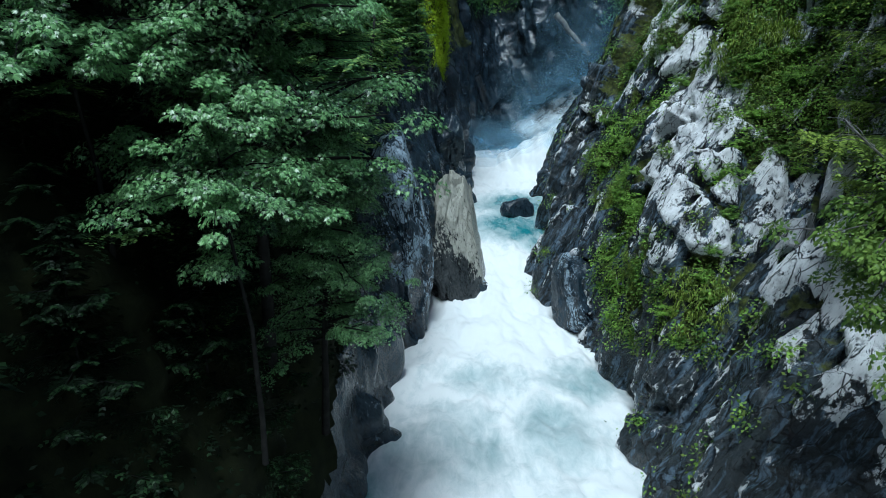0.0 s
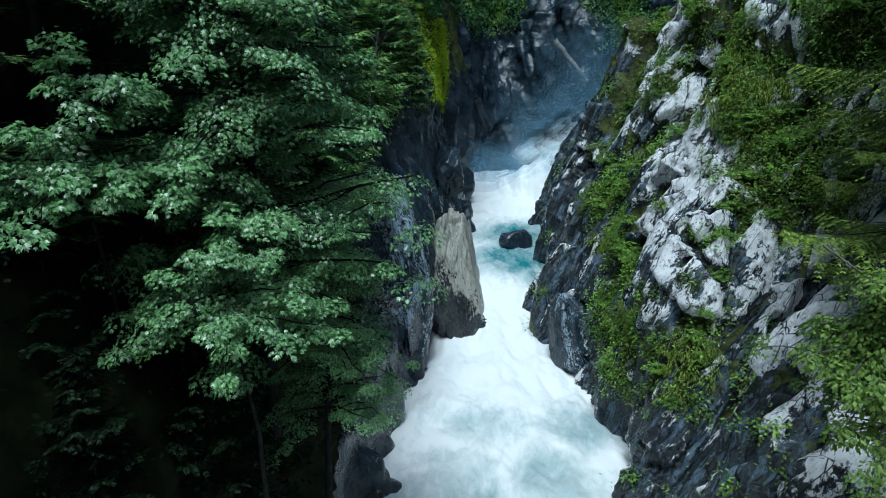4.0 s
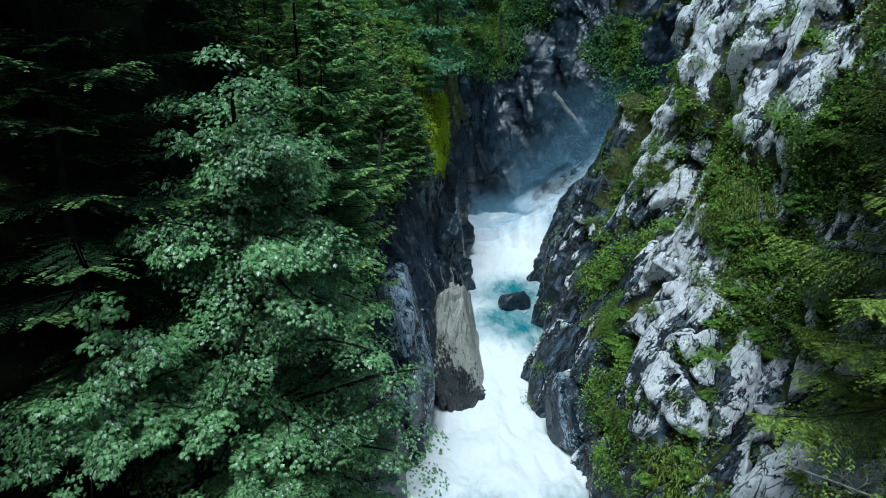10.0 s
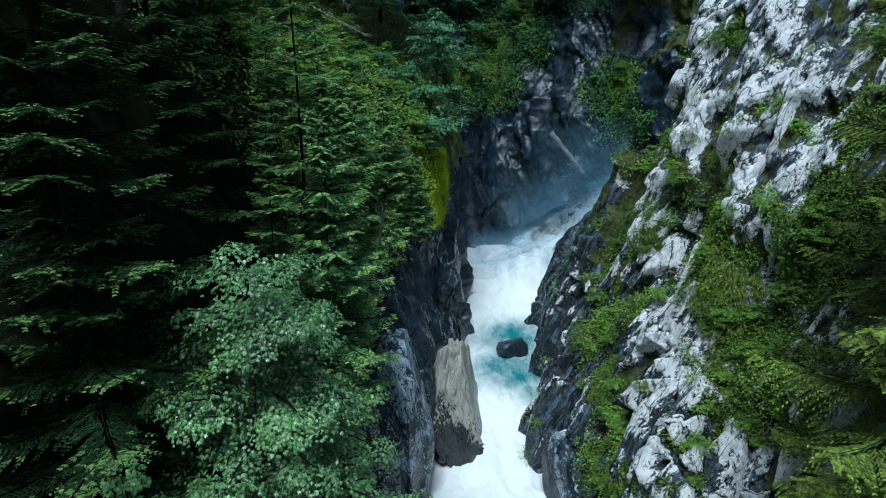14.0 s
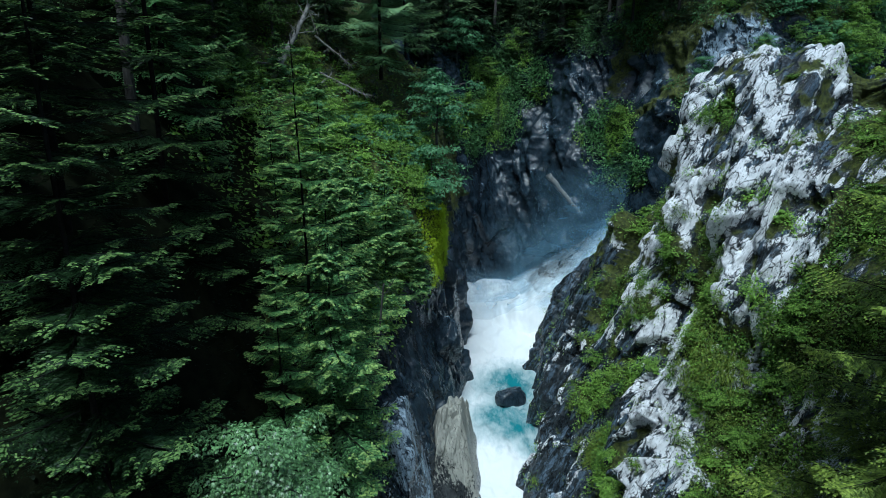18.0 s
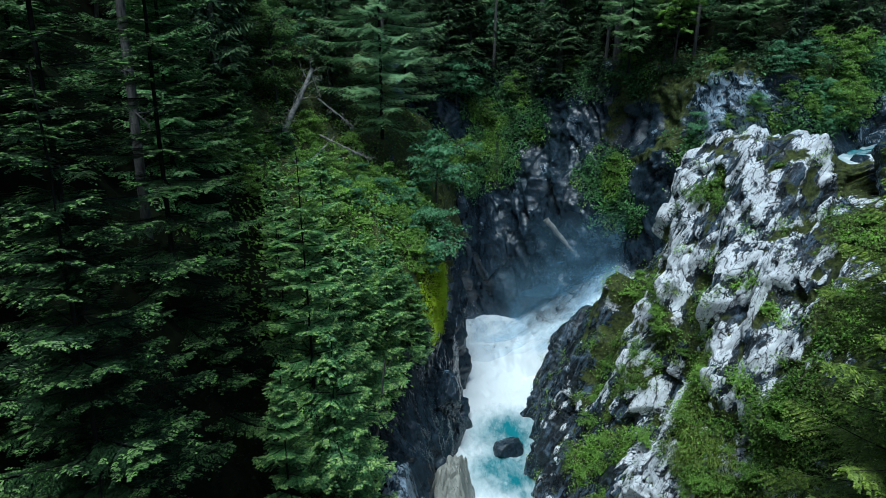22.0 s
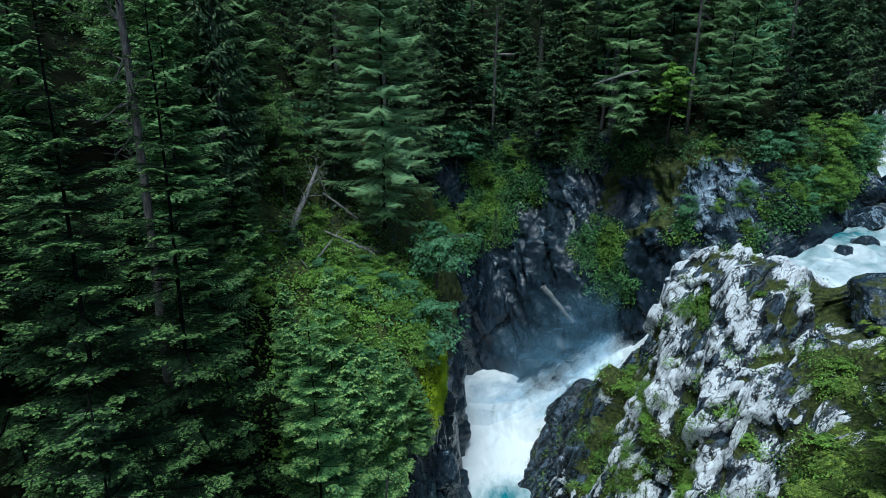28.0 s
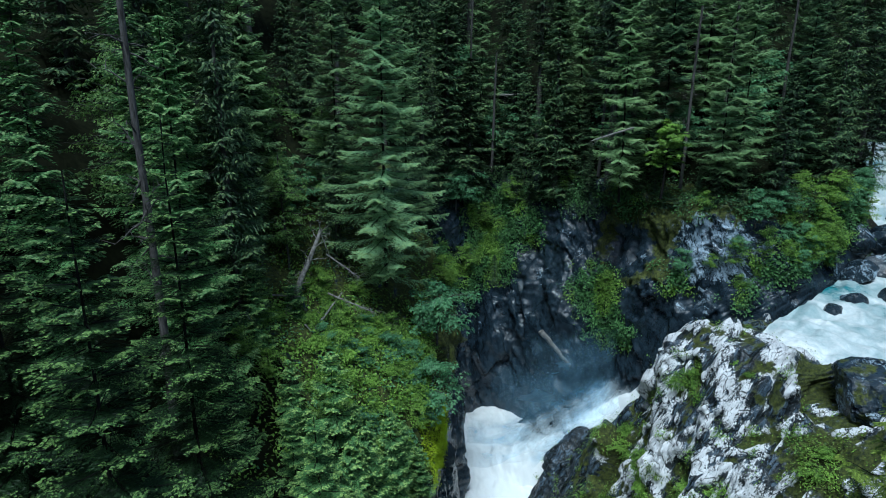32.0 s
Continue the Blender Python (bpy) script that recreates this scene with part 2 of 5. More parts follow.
def mist_material(name, thick, tint):
    """Spray in the air: thin towards its rim, torn by noise."""
    m, t, p = nodes_of(name)
    c = t.nodes.new("ShaderNodeTexCoord")
    mp = t.nodes.new("ShaderNodeMapping")
    mp.inputs["Location"].default_value = (-0.5, -0.5, -0.5)
    t.links.new(c.outputs["Generated"], mp.inputs["Vector"])
    d = t.nodes.new("ShaderNodeVectorMath")
    d.operation = "LENGTH"
    t.links.new(mp.outputs[0], d.inputs[0])
    v, _ = coords(t, (1, 1, 1.4))
    a = mathn(t, "MULTIPLY", ramp(t, d.outputs["Value"], [(0.08, 1.0), (0.48, 0.0)]), ramp(t, noise_tex(t, v, 0.32, 6, 0.6, 0.8), [(0.25, 0.0), (0.62, 1.0)]))
    a = mathn(t, "MULTIPLY", a, thick)
    p.inputs["Base Color"].default_value = (*tint, 1)
    p.inputs["Roughness"].default_value = 1.0
    p.inputs["Specular IOR Level"].default_value = 0.0
    tl = t.nodes.new("ShaderNodeBsdfTranslucent")
    tl.inputs[0].default_value = (*tint, 1)
    both = t.nodes.new("ShaderNodeMixShader")
    both.inputs[0].default_value = 0.5
    t.links.new(p.outputs[0], both.inputs[1])
    t.links.new(tl.outputs[0], both.inputs[2])
    clear = t.nodes.new("ShaderNodeBsdfTransparent")
    mx = t.nodes.new("ShaderNodeMixShader")
    t.links.new(a, mx.inputs[0])
    t.links.new(clear.outputs[0], mx.inputs[1])
    t.links.new(both.outputs[0], mx.inputs[2])
    t.links.new(mx.outputs[0], t.nodes["Material Output"].inputs[0])
    return m


YELLOW = leaf_material("yellow_moss", (0.26, 0.38, 0.012), (0.58, 0.74, 0.035), 0.8, 0.3)
# near-black bark: the shade around the near trunks is put into this colour
DARK_BARK = plain_material("shade_dark_bark", (0.006, 0.006, 0.006), (0.024, 0.024, 0.022), 4.0, 0.9, 0.02)
MIST = mist_material("spray_mist", 0.58, (0.44, 0.76, 1.0))
JET = mist_material("white_spray", 1.2, (0.86, 0.95, 1.0))
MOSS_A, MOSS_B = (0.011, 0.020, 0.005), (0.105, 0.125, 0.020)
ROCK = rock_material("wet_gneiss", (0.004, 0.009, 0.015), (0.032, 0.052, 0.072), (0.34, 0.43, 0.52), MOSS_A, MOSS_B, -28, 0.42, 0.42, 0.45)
PALE_ROCK = rock_material("pale_gneiss", (0.005, 0.008, 0.010), (0.038, 0.049, 0.057), (0.86, 0.87, 0.89), MOSS_A, MOSS_B, 24, 0.35, sheen_streaks=True)
TAN_ROCK = rock_material("tan_gneiss", (0.008, 0.011, 0.014), (0.060, 0.066, 0.068), (0.38, 0.375, 0.325), MOSS_A, MOSS_B, -10, 0.3, 0.6, 0.6, False)
# forest floor near black: canopy shade is painted into the soil colour
SOIL = plain_material("shade_dark_floor", (0.004, 0.006, 0.003), (0.016, 0.019, 0.008), 2.0, 0.95, 0.05)
BARK = plain_material("spruce_bark", (0.035, 0.032, 0.030), (0.15, 0.145, 0.14), 3.0, 0.9, 0.03, (3, 3, 0.6))
DEADWOOD = plain_material("weathered_wood", (0.12, 0.115, 0.105), (0.34, 0.33, 0.31), 4.0, 0.85, 0.02)
# NEEDLE is near black: shade on the left and inside boughs is painted in
NEEDLE = leaf_material("shade_dark_needles", (0.0023, 0.0075, 0.0035), (0.024, 0.058, 0.018), 0.5, 0.12)
# SLOPE colours needles brighter, for the better lit slope
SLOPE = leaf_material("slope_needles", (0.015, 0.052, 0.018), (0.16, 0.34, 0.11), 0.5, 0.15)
SLOPE_TIP = leaf_material("slope_shoots", (0.12, 0.215, 0.06), (0.44, 0.62, 0.18), 0.5, 0.2)
# near-black leaves that paint in the deep shade on the near bank
SHADE = leaf_material("shade_dark_leaves", (0.0015, 0.004, 0.002), (0.008, 0.018, 0.007), 0.6, 0.05, 0.1)
MID = leaf_material("rim_needles", (0.031, 0.082, 0.040), (0.30, 0.47, 0.20), 0.5, 0.15, vary=0.75)
MID_TIP = leaf_material("rim_shoots", (0.10, 0.18, 0.072), (0.32, 0.46, 0.18), 0.5, 0.2)
OLIVE = leaf_material("olive_needles", (0.024, 0.052, 0.010), (0.19, 0.27, 0.048), 0.5, 0.15)
OLIVE_TIP = leaf_material("olive_shoots", (0.10, 0.16, 0.024), (0.34, 0.45, 0.075), 0.5, 0.2)
NEEDLE_TIP = leaf_material("spruce_shoots", (0.045, 0.105, 0.033), (0.225, 0.36, 0.105), 0.5, 0.2)
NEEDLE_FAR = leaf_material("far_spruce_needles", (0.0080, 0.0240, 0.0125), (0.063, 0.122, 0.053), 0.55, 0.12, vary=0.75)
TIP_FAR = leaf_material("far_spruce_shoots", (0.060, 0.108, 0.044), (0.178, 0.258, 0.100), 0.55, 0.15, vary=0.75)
MAPLE = leaf_material("maple_leaves", (0.006, 0.030, 0.012), (0.28, 0.52, 0.20), 0.36, 0.12, 0.6)
SHRUB = leaf_material("shrub_leaves", (0.03, 0.085, 0.017), (0.27, 0.45, 0.075), 0.5, 0.25)
SHRUB_BLUE = leaf_material("willow_leaves", (0.0495, 0.143, 0.0677), (0.179, 0.378, 0.172), 0.5, 0.25)
HUNG = leaf_material("hanging_needles", (0.062, 0.143, 0.077), (0.29, 0.49, 0.23), 0.5, 0.15)
ASH = leaf_material("ash_leaves", (0.04, 0.10, 0.028), (0.27, 0.44, 0.12), 0.5, 0.25)
HAZEL = leaf_material("hazel_leaves", (0.055, 0.12, 0.028), (0.26, 0.38, 0.08), 0.5, 0.25)
LIME = leaf_material("young_leaves", (0.05, 0.115, 0.02), (0.33, 0.55, 0.095), 0.5, 0.3)
GRASS = leaf_material("grass_blades", (0.06, 0.105, 0.016), (0.33, 0.43, 0.075), 0.6, 0.25)
DRY = leaf_material("dry_grass", (0.07, 0.075, 0.035), (0.22, 0.21, 0.11), 0.7, 0.2)
WATER = water_material("glacier_water", (0.030, 0.20, 0.23), (0.83, 0.85, 0.855))


# ---- mesh helpers ----
def mesh_np(name, verts, faces, material, smooth=False, attrs=None, extra=None, index=None):
    """A mesh from arrays: verts (n, 3), faces (m, k) with k corners each."""
    me = bpy.data.meshes.new(name)
    verts, faces = np.asarray(verts, np.float32), np.asarray(faces, np.int32)
    me.vertices.add(len(verts))
    me.vertices.foreach_set("co", verts.ravel())
    k = faces.shape[1]
    me.loops.add(faces.size)
    me.loops.foreach_set("vertex_index", faces.ravel())
    me.polygons.add(len(faces))
    me.polygons.foreach_set("loop_start", np.arange(0, faces.size, k, dtype=np.int32))
    me.polygons.foreach_set("use_smooth", np.full(len(faces), smooth))
    for key, val in (attrs or {}).items():
        a = me.attributes.new(key, "FLOAT", "POINT")
        a.data.foreach_set("value", np.asarray(val, np.float32))
    me.materials.append(material)
    if extra is not None:
        me.materials.append(extra)
        me.polygons.foreach_set("material_index", np.asarray(index, np.int32))
    me.update(calc_edges=True)
    me.validate()
    return me


def part(name, me, parent, label=""):
    ob = new(name, me)
    ob.parent = parent
    return tagged(ob, label) if label else ob


def unit(v):
    return v / np.maximum(np.linalg.norm(v, axis=-1, keepdims=True), 1e-9)


def curve_rows(p, n):
    """Catmull-Rom through the rows of p (k, ...): n samples in all, or so many for each interval."""
    k = len(p)
    s = np.linspace(0, k - 1, n) if isinstance(n, int) else np.append(np.concatenate([i + np.arange(c) / c for i, c in enumerate(n)]), k - 1)
    i = np.clip(s.astype(int), 0, k - 2)
    f = (s - i).reshape(-1, *([1] * (p.ndim - 1)))
    a, b, c, d = (p[np.clip(i + o, 0, k - 1)] for o in (-1, 0, 1, 2))
    return 0.5 * (2 * b + (c - a) * f + (2 * a - 5 * b + 4 * c - d) * f ** 2 + (3 * b - a - 3 * c + d) * f ** 3)


def grid_faces(nu, nv):
    i = np.arange((nu - 1) * nv).reshape(nu - 1, nv)[:, :-1].ravel()
    return np.stack([i, i + nv, i + nv + 1, i + 1], 1)


def facets(p, scale, stretch, lean, seed, ridged=False):
    """Broken-rock offset at p: slanting blocks, one for each cell of a stretched cell pattern, that meet in creases, or, ridged, in sharp edges."""
    c, s = math.cos(lean), math.sin(lean)
    q = Vector(((p[0] * c + p[2] * s) * scale + seed, p[1] * scale, (-p[0] * s + p[2] * c) * scale * stretch))
    best, way = -9.0, -1 if ridged else 1
    for w in noise.voronoi(q)[1]:
        h = noise.cell_vector(w * 7.31)
        d = q - w
        best = max(best, way * ((h.x + h.y - h.z - 0.5) * 0.34 + d.x * (h.y - 0.5) * 2.0 + d.y * (h.z - 0.5) * 2.0 + d.z * (h.x - 0.5) * 1.7) - 0.16 * d.length_squared)
    return way * (best - 0.12)


class Sheet:
    """A rock face lofted through upright profiles, broken up into facets."""

    def __init__(self):
        self.rows = []

    def add(self, *pts):
        self.rows.append(pts)

    def build(self, name, us, vs, side, amps, lean, material, zones, extra=None, ribs=()):
        p = curve_rows(np.array(self.rows, float), us)
        p = curve_rows(p.transpose(1, 0, 2), vs).transpose(1, 0, 2)
        nu, nv = p.shape[:2]
        n = unit(np.cross(np.gradient(p, axis=0), np.gradient(p, axis=1))) * side
        flat, fn = p.reshape(-1, 3), n.reshape(-1, 3)
        off = np.empty(len(flat))
        for i, v in enumerate(flat.tolist()):
            o = amps[0] * facets(v, 0.19, 0.5, lean, 3.1) + amps[1] * facets(v, 0.55, 0.42, lean, 11.7, True)
            if amps[2]:
                o += amps[2] * facets(v, 1.3, 0.45, lean, 5.3) + 0.42 * amps[2] * facets(v, 3.1, 0.5, lean, 8.9, True)
            off[i] = o + 0.03 * noise.fractal(Vector(v) * 3.0, 0.8, 2.1, 3)
        for a, b, reach, out in ribs:
            a, ab = np.array(a), np.subtract(b, a)
            k = np.clip((flat - a) @ ab / (ab @ ab), 0, 1)
            d = np.linalg.norm(flat - a - k[:, None] * ab, axis=1)
            off += out * np.clip(1.25 - 1.25 * d / reach, 0, 1)
        off = off.reshape(nu, nv)
        for ax in (0, 1):
            pad = np.pad(off, [(1, 1) if k == ax else (0, 0) for k in (0, 1)], mode="edge")
            off = 0.5 * off + 0.25 * (np.take(pad, range(0, off.shape[ax]), ax) + np.take(pad, range(2, off.shape[ax] + 2), ax))
        flat = flat + fn * off.reshape(-1, 1)
        self.p = flat.reshape(nu, nv, 3)
        self.n = unit(np.cross(np.gradient(self.p, axis=0), np.gradient(self.p, axis=1))) * side
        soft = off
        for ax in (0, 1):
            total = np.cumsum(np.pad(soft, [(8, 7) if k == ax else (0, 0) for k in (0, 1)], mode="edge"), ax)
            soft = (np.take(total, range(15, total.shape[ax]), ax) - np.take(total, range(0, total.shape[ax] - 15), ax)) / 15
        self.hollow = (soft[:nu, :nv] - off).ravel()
        faces = grid_faces(nu, nv)
        pale, moss, other = zones(self.p.reshape(-1, 3), self.n.reshape(-1, 3))
        index = other[faces[:, 0]].astype(int)
        if side < 0:
            faces = faces[:, ::-1]
        return tagged(new(name, mesh_np(name, flat, faces, material, True, {"pale": pale, "moss": moss}, extra, index)), kind="structure")

    def spots(self, count, rng, keep):
        """Random places on the face where keep(p, n) is at least a random number."""
        p, n = self.p.reshape(-1, 3), self.n.reshape(-1, 3)
        i = rng.integers(0, len(p), count)
        i = i[keep(p[i], n[i]) > rng.random(count)]
        return p[i], n[i]


def blob(p, x, y, z, r, zs=1.0):
    """How far p lies inside a soft ball: 1 at its middle, 0 outside."""
    d = np.sqrt((p[:, 0] - x) ** 2 + (p[:, 1] - y) ** 2 + ((p[:, 2] - z) / zs) ** 2) / r
    return np.clip(1.6 * (1 - d), 0, 1)


def ragged(p, reach=0.8, seed=0.0):
    """The places p, pushed about by noise, to give soft balls torn outlines."""
    return p + reach * np.array([noise.noise_vector(Vector((a * 0.75 + seed, b * 0.75, c * 0.75))) for a, b, c in p.tolist()])


def blobs(p, spec):
    out = np.zeros(len(p))
    for s in spec:
        out = np.maximum(out, blob(p, *s))
    return out


# ---- the gorge: far bank from the near left round the back to the upper river ----
far_bank = Sheet()
far_bank.add((-5, -30, -5), (-6, -30, 0), (-8, -30, 5), (-11, -30, 10), (-15, -30, 16), (-20, -30, 24), (-34, -30, 36), (-60, -32, 56))
far_bank.add((-4.5, 0, -5), (-5.5, 0, 0), (-7, 0, 4), (-9.5, 0, 9), (-13, 0, 15), (-18, 0, 23), (-30, 0, 36), (-60, 0, 56))
far_bank.add((-3.6, 10, -5), (-4.4, 10, 0), (-5.8, 10, 4), (-8, 10, 9), (-11, 10, 15), (-15, 10, 22), (-27, 12, 34), (-58, 16, 56))
far_bank.add((-2.7, 17.5, -5), (-3.2, 17.5, -0.4), (-4.2, 18, 4), (-6, 18, 9), (-9, 18.5, 15), (-13, 19, 22), (-24, 23, 33), (-54, 33, 56))
far_bank.add((-2.3, 22, -5), (-2.8, 22, 0), (-3.6, 22.5, 4), (-5, 23, 8), (-7.6, 24, 14), (-11.5, 25.5, 21), (-22, 31, 32), (-50, 45, 56))
far_bank.add((-1.3, 27, -5), (-2.2, 26.6, 1), (-2.5, 28.6, 3.9), (-3.6, 30.2, 6.2), (-5.0, 31, 11), (-8, 33, 17), (-18, 39, 29), (-46, 58, 56))
far_bank.add((0.4, 32, -5), (-0.6, 32.5, 1), (-1.0, 33.6, 4.2), (-2.2, 34.2, 7.5), (-3.4, 35.5, 12), (-6.0, 38, 18), (-14, 44, 27), (-40, 70, 58))
far_bank.add((1.6, 38.5, -4), (1.1, 39.5, 1), (0.4, 41, 4.2), (-0.6, 40.4, 8.0), (-1.1, 40.6, 12.5), (-2.2, 42, 18), (-10, 46, 25), (-34, 78, 60))
far_bank.add((2.0, 44, -3), (1.6, 44, 1.6), (0.7, 44.4, 5), (0.0, 43.4, 9), (-0.6, 43.0, 14), (-1.4, 44.5, 18.5), (-7, 50, 25), (-28, 86, 62))
far_bank.add((1.6, 51, -2), (1.6, 51, 2), (1.5, 51, 7), (0.2, 50.5, 12), (-0.3, 50.4, 16), (-1.2, 51.5, 19.5), (-4.5, 58, 26), (-20, 96, 64))
far_bank.add((1.2, 59, -1), (1.4, 60, 3), (2.2, 60.6, 9), (1.6, 60.4, 15), (0.6, 59.8, 19), (0.0, 61.2, 22), (-1.0, 68, 29), (-8, 106, 66))
far_bank.add((4.6, 63.4, -1), (4.8, 64, 3), (5.0, 64.6, 9), (4.8, 66, 15), (4.6, 67.2, 20), (4.6, 68.6, 24), (4.6, 74, 32), (4, 112, 66))
far_bank.add((8.6, 61, -1), (8.7, 62, 4), (8.6, 63.6, 11), (8.4, 65.2, 16), (8.4, 66.4, 21), (8.6, 68, 26), (9, 75, 33), (14, 114, 66))
far_bank.add((11.6, 57.6, -1), (11.6, 58, 5), (11.7, 57.6, 12), (12.1, 58.6, 17), (12.9, 61, 22), (13.2, 63.4, 27), (14.5, 70, 33), (26, 112, 66))
far_bank.add((15.4, 54.4, 0), (15.6, 55.4, 6), (15.8, 56.2, 13), (15.9, 57, 19), (15.9, 60.2, 24), (16.2, 61.6, 28), (18.4, 66, 33), (38, 106, 66))
far_bank.add((18.2, 51.2, 3), (18.4, 51.8, 9), (18.5, 52.2, 16), (18.6, 52.6, 21), (20.2, 52.6, 25), (20.0, 54, 28.6), (23, 61, 33), (50, 100, 66))
far_bank.add((22.6, 45.6, 12), (22.8, 46.6, 17), (23.2, 47.8, 21), (23.5, 48.6, 24), (23.8, 49.0, 26.5), (24.2, 50.2, 29.4), (29, 56, 33), (62, 92, 66))
far_bank.add((30.6, 47.8, 20), (30.6, 48.4, 22), (30.6, 49, 24), (30.6, 49.4, 26), (30.6, 50.2, 28), (31, 51.2, 30), (34, 57, 34), (70, 90, 68))
far_bank.add((40.4, 55.4, 21), (40.4, 55.8, 23), (40.4, 56.4, 25), (40.4, 57, 27), (40.6, 57.8, 29), (41, 58.8, 31), (42, 64, 36), (80, 96, 70))
far_bank.add((50, 74, 24), (50, 75, 27), (50, 76, 30), (50.4, 77, 32), (51, 78, 34), (52, 79, 36), (54, 84, 42), (94, 112, 74))
far_bank.add((58, 92, 29), (58, 92, 31), (58, 92, 33), (58, 93, 35), (59, 94, 37), (60, 95, 39), (66, 102, 45), (110, 126, 76))


def far_zones(p, n):
    pale = 0.05 + 0.42 * blobs(p, [(-2.2, 28, 2, 4.5), (1, 32, 1.5, 3), (22, 50, 26, 5.5), (35, 56, 26, 6)])
    pale += 0.4 * blobs(p, [(22.5, 49.5, 25, 4.5), (26, 49, 25, 4.5), (30, 49, 25.5, 3.5), (13.6, 61, 26, 3)])
    left = np.clip((p[:, 2] - 9.5 - 0.5 * np.maximum(p[:, 0], 0)) / 3, 0, 1) * (p[:, 1] < 60)
    rim = np.clip((p[:, 2] - 28.5) / 2, 0, 1)
    moss = 0.06 + 0.74 * np.maximum(np.maximum(left, rim), 0.7 * blobs(ragged(p, 1.5), GREEN_BACK)) + 0.4 * blobs(p, [(-0.9, 43.0, 12, 3.4, 1.5)])
    moss -= 0.8 * blobs(p, [(18, 56.6, 23.4, 3.2), (12.5, 60, 21, 4.5), (19, 52, 19, 3.5), (22.6, 49.4, 25, 4), (26.5, 49, 25, 4)])
    x, y, z = p.T
    # near-left rock gets SOIL too, painting in the black under the trees
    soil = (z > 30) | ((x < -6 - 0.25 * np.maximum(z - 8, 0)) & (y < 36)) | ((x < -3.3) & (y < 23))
    return pale, moss, soil



# ---- the near right bank: a pale buttress that falls to the chute, and the slot behind it ----
buttress = Sheet()
buttress.add((12, -30, -5), (14, -30, 0), (16, -30, 5), (19, -30, 10), (23, -30, 15), (27, -30, 20), (34, -30, 26), (45, -30, 32), (70, -30, 46))
buttress.add((10.5, 2, -5), (12, 2, 0), (14, 2, 4), (17, 2, 9), (20, 2, 14), (24, 2, 19), (32, 2, 26), (44, 2, 32), (70, 2, 46))
buttress.add((6.8, 11, -5), (7.4, 11.5, -1), (9.8, 12.2, 3), (14.5, 13, 8), (18, 14, 13), (21, 15, 18), (28, 15, 24), (40, 14.5, 30), (70, 14, 44))
buttress.add((6.6, 14.4, -5), (7.0, 14.6, -1), (8.8, 15.0, 2.9), (12.6, 17.4, 7), (15.6, 18.6, 12), (17.6, 19.2, 17), (24, 20, 23), (37, 20.5, 28.5), (68, 21, 42))
buttress.add((6.9, 16.6, -5), (7.5, 16.9, -2.5), (10.6, 17.8, 2.5), (12.9, 19.2, 7), (15.0, 20, 12), (17.0, 20.4, 17), (23, 21.4, 23), (36, 22, 28.5), (68, 23, 42))
buttress.add((7.0, 17.8, -5), (7.2, 18.8, -1.3), (8.1, 19.4, 2.6), (10.6, 20.9, 6.4), (13, 22, 10.5), (14.6, 22.6, 15.8), (19.6, 25, 22.2), (32, 26, 26.5), (66, 28, 40))
buttress.add((8.0, 22.4, -5), (7.8, 22.8, -0.6), (8.1, 23.4, 3.2), (9.6, 24, 6.8), (11.4, 24.5, 10.6), (13.7, 24.5, 14.4), (17.4, 27.6, 20.4), (25, 29.8, 22.8), (56, 31, 29))
buttress.add((7.2, 27, -5), (7.2, 27.2, 0), (7.8, 27.4, 3.6), (9.2, 27.6, 7), (11.4, 27.4, 11.2), (13.1, 27.6, 14.8), (16.0, 29.6, 20.4), (19.8, 31.2, 23.8), (31, 34.4, 20.9))
buttress.add((5.4, 31, -4.5), (5.7, 31.6, -0.8), (6.9, 32, 2.6), (9.3, 31.4, 7), (11.2, 30.8, 10.6), (12.9, 31.2, 16.0), (15.2, 32.8, 21.6), (18.8, 33.4, 24.1), (25.6, 36.8, 20.6))
buttress.add((5.9, 35.6, -3.5), (6.5, 35.8, 0.4), (7.6, 35.6, 4), (9.4, 34.8, 7), (11.4, 33.8, 11.6), (13.2, 33.6, 17.0), (14.9, 34.8, 22.9), (18.0, 35.1, 24.0), (24.4, 38.4, 20.6))
buttress.add((6.8, 41, -2.5), (7.2, 41, 1), (8.2, 41, 4.6), (10.1, 40.4, 8.4), (12.5, 39.2, 13.1), (13.8, 37.0, 17.2), (15.7, 36.3, 22.8), (18.8, 36.8, 23.3), (25, 40.4, 21.3))
buttress.add((7.4, 46, -1), (7.8, 46.2, 2), (9.4, 47.2, 4.9), (11.2, 47.6, 7.3), (14.6, 44.2, 11.8), (16.2, 40.6, 16.6), (17.4, 38.4, 21.4), (19.6, 38.8, 22.4), (25, 42, 21.2))
buttress.add((9.4, 48.6, -1), (10.6, 48.4, 3), (12.2, 47.8, 6.4), (14.2, 46.8, 10), (16.0, 45, 14), (17.8, 43, 18), (19.6, 41, 20.8), (21, 41.4, 21.4), (26, 43.4, 21))
buttress.add((15, 50.2, 0), (16, 49.6, 4), (17, 48.8, 8), (18.2, 47.6, 12), (19.4, 46, 15.6), (20.6, 44.4, 18.8), (21.8, 43, 20.8), (23, 43.6, 21.2), (27, 45, 21))
buttress.add((19.4, 50.2, 2), (20, 49.6, 6), (20.4, 48.8, 10), (20.9, 47.8, 13.4), (21.4, 46.8, 16.6), (22, 45.6, 19.4), (23, 44.6, 20.8), (24.4, 45.2, 21.2), (28, 46.4, 21))

